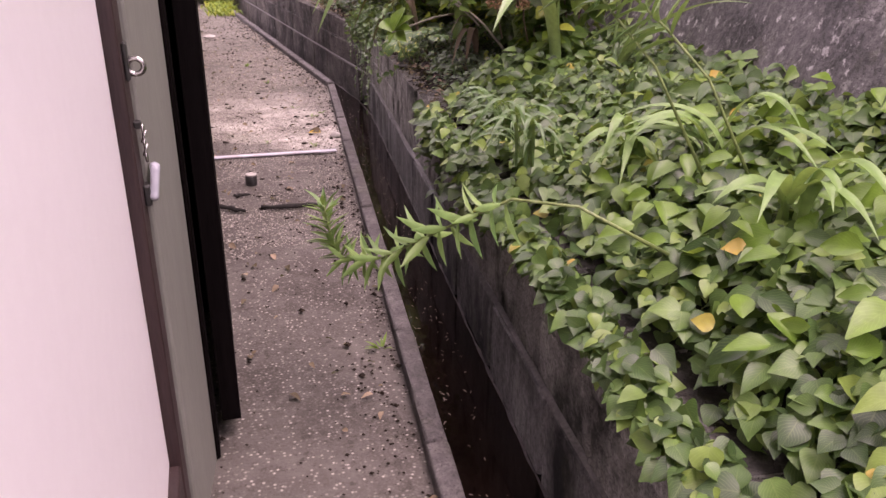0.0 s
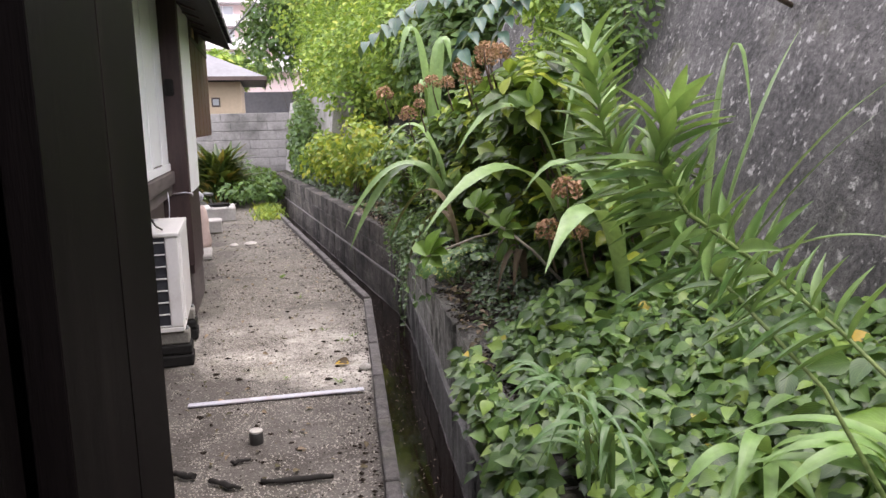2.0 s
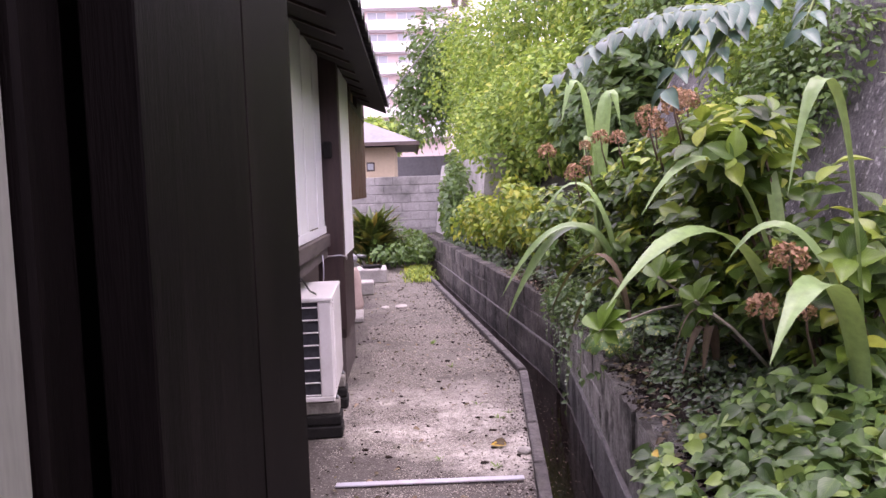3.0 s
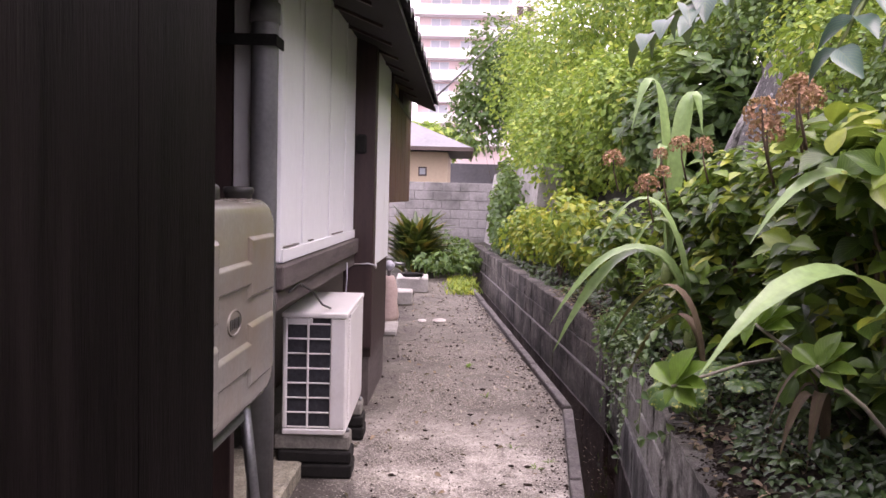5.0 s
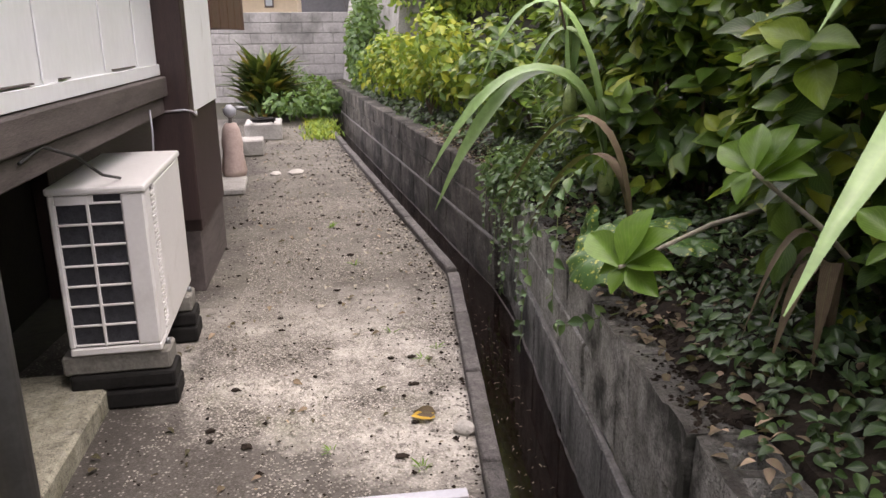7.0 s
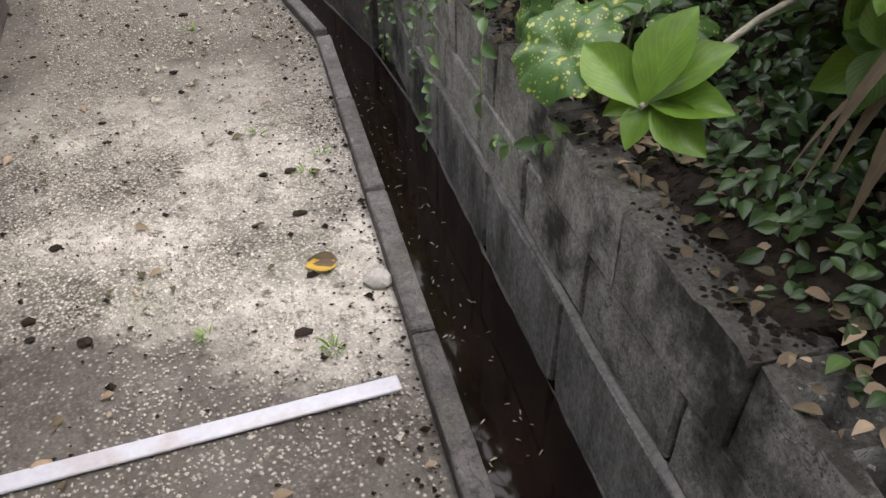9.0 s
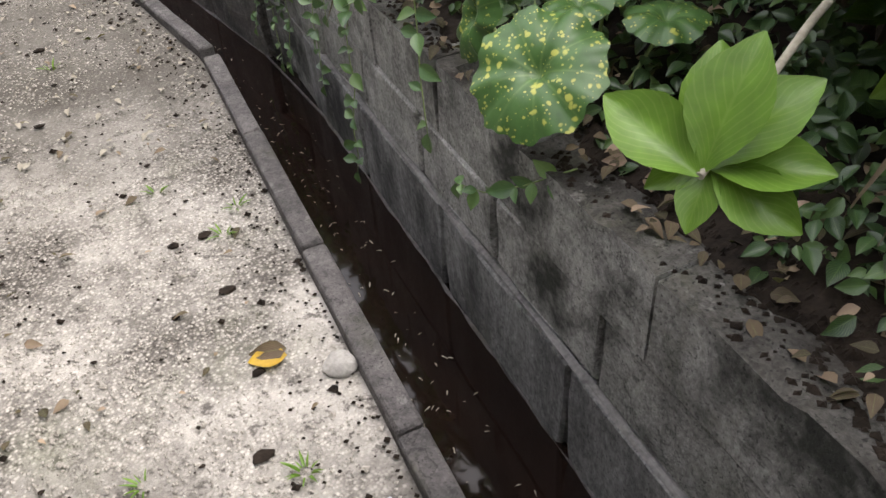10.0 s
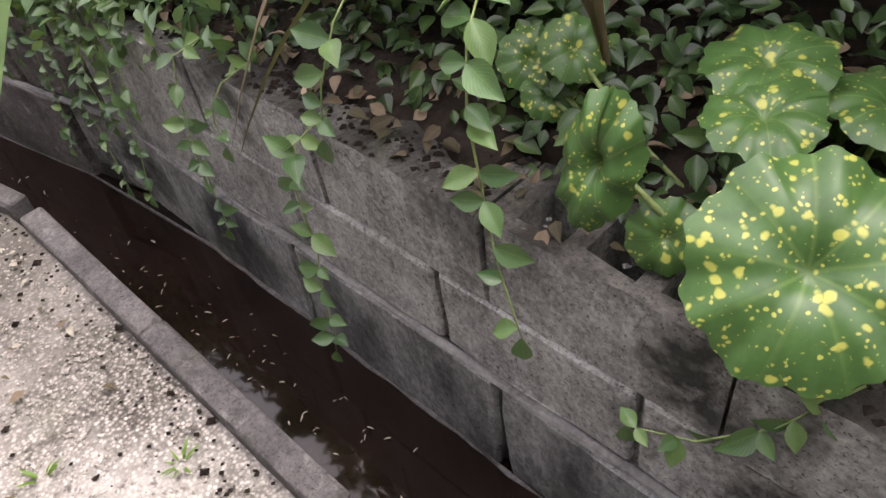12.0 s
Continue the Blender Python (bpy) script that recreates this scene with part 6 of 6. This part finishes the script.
leaves("leaf", OVATE, at, ahead, up, big, "blue_leaf", frond, "stuff")

# ---- small litter on the path and in the drain ----
rs = np.random.RandomState(5)
n = 520
s_, o_ = rs.uniform(-5.5, 8.0, n), -rs.uniform(0, 1.25, n) ** 1.0
grit = thing("path_litter", (0, 0, 0), "scattered dark crumbs and dead leaf scraps on the path", "litter")
grit["kind"] = "stuff"
leaves("scrap", OVATE, [along(a, b - 0.02, 0.012) for a, b in zip(s_, o_)], rs.normal(0, 1, (n, 3)) * (1, 1, 0.1), np.array([0, 0, 1]) + rs.normal(0, 0.25, (n, 3)), rs.uniform(0.012, 0.045, n), "dead_leaf", grit, "stuff")
bm_v, bm_f = [], []
n = 3600
for k in range(n):
    s = rs.uniform(-6, 7.5)
    o = -rs.uniform(0, 1.2) if rs.uniform() < 0.55 else -rs.uniform(0, 1) ** 2 * 0.16
    p = along(s, o - 0.01, 0.004)
    r = rs.uniform(0.002, 0.006) * (2.2 if rs.uniform() < 0.12 else 1)
    b0 = len(bm_v)
    for dx, dy, dz in ((1, 0, 0), (0, 1, 0), (-1, 0.2, 0), (0.1, -1, 0), (0, 0, 0.9), (0.1, 0.1, -0.6)):
        bm_v.append(p + Vector((dx * rs.uniform(.7, 1.4), dy * rs.uniform(.7, 1.4), dz)) * r)
    for i in range(4):
        bm_f.append((b0 + i, b0 + (i + 1) % 4, b0 + 4))
        bm_f.append((b0 + (i + 1) % 4, b0 + i, b0 + 5))
me = bpy.data.meshes.new("crumb")
me.from_pydata(bm_v, [], bm_f)
part("crumb", me, "soil", grit)["kind"] = "stuff"

rs = np.random.RandomState(91)
n = 21000
shape = np.array(((1, 0, 0), (0, 1, 0), (-1, 0.2, 0), (0.1, -1, 0), (0, 0, 0.75), (0.1, 0.1, -0.6)))
s_ = rs.uniform(-3.6, 2.2, n)
o_ = -rs.uniform(0.0, 1.0, n) ** 0.9 * 1.05
keep = np.array([noise.noise((a * 1.7, b * 1.7, 3)) + 0.5 * noise.noise((a * 6, b * 6, 1)) > -0.18 for a, b in zip(s_, o_)])
s_, o_ = s_[keep], o_[keep]
n = len(s_)
base = np.array([along(a, b - 0.012, 0.0015) for a, b in zip(s_, o_)])
r = rs.uniform(0.0020, 0.0050, n) * np.where(rs.uniform(size=n) < 0.05, 1.9, 1.0)
co = base[:, None] + shape[None] * rs.uniform(0.65, 1.35, (n, 6, 3)) * r[:, None, None]
tri = np.array([(i, (i + 1) % 4, 4) for i in range(4)] + [((i + 1) % 4, i, 5) for i in range(4)])
me = bpy.data.meshes.new("grit")
me.from_pydata(co.reshape(-1, 3).tolist(), [], (tri[None] + (np.arange(n) * 6)[:, None, None]).reshape(-1, 3).tolist())
part("grit", me, "grit", grit)["kind"] = "stuff"

n = 120
clod = np.array([along(a, b, 0.004) for a, b in zip(rs.uniform(-3.4, 4.5, n), -0.04 - 1.1 * rs.uniform(0, 1, n))])
ball = bmesh.new()
bmesh.ops.create_icosphere(ball, subdivisions=1, radius=1)
round_v, round_f = np.array([v.co for v in ball.verts]), np.array([[v.index for v in f.verts] for f in ball.faces])
ball.free()
co = clod[:, None] + round_v[None] * rs.uniform(0.6, 1.4, (n, len(round_v), 3)) * (0.005 + 0.013 * rs.uniform(0, 1, n) ** 2)[:, None, None] * (1.3, 1, 0.45)
me = bpy.data.meshes.new("clod")
me.from_pydata(co.reshape(-1, 3).tolist(), [], (round_f[None] + (np.arange(n) * len(round_v))[:, None, None]).reshape(-1, 3).tolist())
part("clod", me, "soil", grit)["kind"] = "stuff"
n = 420
pale = [along(a, -0.03 - b, 0.012) for a, b in zip(rs.uniform(-0.5, 6.0, n), 0.75 * rs.uniform(0, 1, n) ** 1.6)]
leaves("pale_scrap", OVATE, pale, rs.normal(0, 1, (n, 3)) * (1, 1, 0.1), np.array([0, 0, 1]) + rs.normal(0, 0.3, (n, 3)), rs.uniform(0.012, 0.035, n), "twig_pale", grit, "stuff")

yl = thing("yellow_leaf", (0.06, 5.45, 0.012), "fallen yellow and brown leaf on the path", "leaf")
leaves("blade", BROAD, [(0.04, 0, 0)], [(-1, 0.35, 0.1)], [(0, -0.3, 1)], [0.085], "yellow_leaf", yl)
leaves("brown_edge", OVATE, [(0.045, 0.012, 0.008)], [(-1, 0.25, 0.1)], [(0, -0.9, 0.8)], [0.08], "dead_leaf", yl)

# floating scraps on the water
n = 420
fl = thing("floating_scraps", (0, 0, 0), "pale scraps of leaf and grass floating on the water", "debris")
fl["kind"] = "stuff"
leaves("scrap", NARROW, [along(rs.uniform(-6, 1), rs.uniform(0.075, 0.27), -0.186) for _ in range(n)], rs.normal(0, 1, (n, 3)) * (1, 1, 0.0), np.tile((0, 0, 1.0), (n, 1)), rs.uniform(0.005, 0.02, n), "twig_pale", fl, "stuff")


# weeds in the grit
def weed(x, y, n, size, seed):
    rs = np.random.RandomState(seed)
    t = thing("weed", (x, y, 0.0), "small green weed growing in the path", "weed", "weeds")
    a = rs.uniform(0, 2 * math.pi, n)
    leaves("leaf", NARROW, np.stack([0.012 * np.cos(a), 0.012 * np.sin(a), np.full(n, 0.004)], 1), np.stack([np.cos(a), np.sin(a), rs.uniform(0.3, 1.6, n)], 1), np.stack([-np.cos(a), -np.sin(a), np.full(n, 1.0)], 1), size * rs.uniform(0.6, 1.3, n), "bright_leaf", t, "stuff")
    return t


for k, (x, y, n, size) in enumerate(((0.02, 5.16, 12, 0.032), (0.19, 6.05, 12, 0.034), (0.02, 6.25, 10, 0.035), (-0.25, 5.3, 8, 0.03), (0.12, 5.95, 10, 0.03), (-0.22, 8.2, 12, 0.05), (-0.1, 7.3, 8, 0.04), (-0.12, 2.6, 10, 0.045), (0.05, 3.55, 12, 0.04))):
    weed(x, y, n, size, 400 + k)
grass = thing("grass_tuft", along(6.6, -0.1, 0.0), "pale yellow-green grass beside the drain", "grass")
grass["kind"] = "stuff"
n = 700
a = rs.uniform(0, 2 * math.pi, n)
leaves("blade", NARROW, [Vector((rs.normal(0, 0.12), rs.uniform(-0.9, 1.3), 0)) for _ in range(n)], np.stack([np.cos(a) * 0.6, np.sin(a) * 0.6, np.ones(n)], 1), np.stack([-np.cos(a), -np.sin(a), np.full(n, 0.6)], 1), rs.uniform(0.05, 0.14, n), "lime", grass, "stuff")

rs = np.random.RandomState(93)
n = 5200
s_, o_ = rs.uniform(-3.6, 2.0, n), WALL_OFF + 0.012 + 0.17 * rs.uniform(0, 1, n) ** 0.6
keep = np.array([noise.noise((a * 3.1, b * 9, 5)) + 2.2 * (b - WALL_OFF) > 0.02 for a, b in zip(s_, o_)])
keep &= ~(((s_ > -2.99) & (s_ < -2.58)) | ((s_ > -1.79) & (s_ < -1.38)))
s_, o_ = s_[keep], o_[keep]
n = len(s_)
base = np.array([along(a, b, max(0.474, bed_z(b))) for a, b in zip(s_, o_)])
co = base[:, None] + shape[None] * rs.uniform(0.65, 1.35, (n, 6, 3)) * (rs.uniform(0.004, 0.011, n))[:, None, None]
me = bpy.data.meshes.new("soil_crumb")
me.from_pydata(co.reshape(-1, 3).tolist(), [], (tri[None] + (np.arange(n) * 6)[:, None, None]).reshape(-1, 3).tolist())
washed = part("washed_soil", me, "soil")
tagged(washed, "dark crumbs of soil washed onto the wall's top", "soil", kind="stuff")

bm_v, bm_f = [], []
for k in range(900):
    s = rs.uniform(-3.6, 2.0)
    p = along(s, WALL_OFF + rs.uniform(0.012, 0.16), 0.468 + rs.uniform(-0.004, 0.004))
    r = rs.uniform(0.002, 0.006)
    b0 = len(bm_v)
    for dx, dy, dz in ((1, 0, 0), (0, 1, 0), (-1, 0.2, 0), (0.1, -1, 0), (0, 0, 0.8), (0.1, 0.1, -0.6)):
        bm_v.append(p + Vector((dx * rs.uniform(.7, 1.4), dy * rs.uniform(.7, 1.4), dz)) * r)
    for i in range(4):
        bm_f.append((b0 + i, b0 + (i + 1) % 4, b0 + 4))
        bm_f.append((b0 + (i + 1) % 4, b0 + i, b0 + 5))
me = bpy.data.meshes.new("rubble")
me.from_pydata(bm_v, [], bm_f)
rubble = part("wall_top_rubble", me, "mortar")
tagged(rubble, "crumbs of pale mortar and grit on the wall's top", "rubble", kind="stuff")

strip("waterline", lambda q: [(WALL_OFF - 0.008, -0.195), (WALL_OFF - 0.011, -0.188), (WALL_OFF - 0.004, -0.183)], list(np.linspace(-9.5, -0.35, 130)) + list(np.linspace(0.3, 9.5, 60)), "kerb", block_wall, wobble=0.004, seed=9)
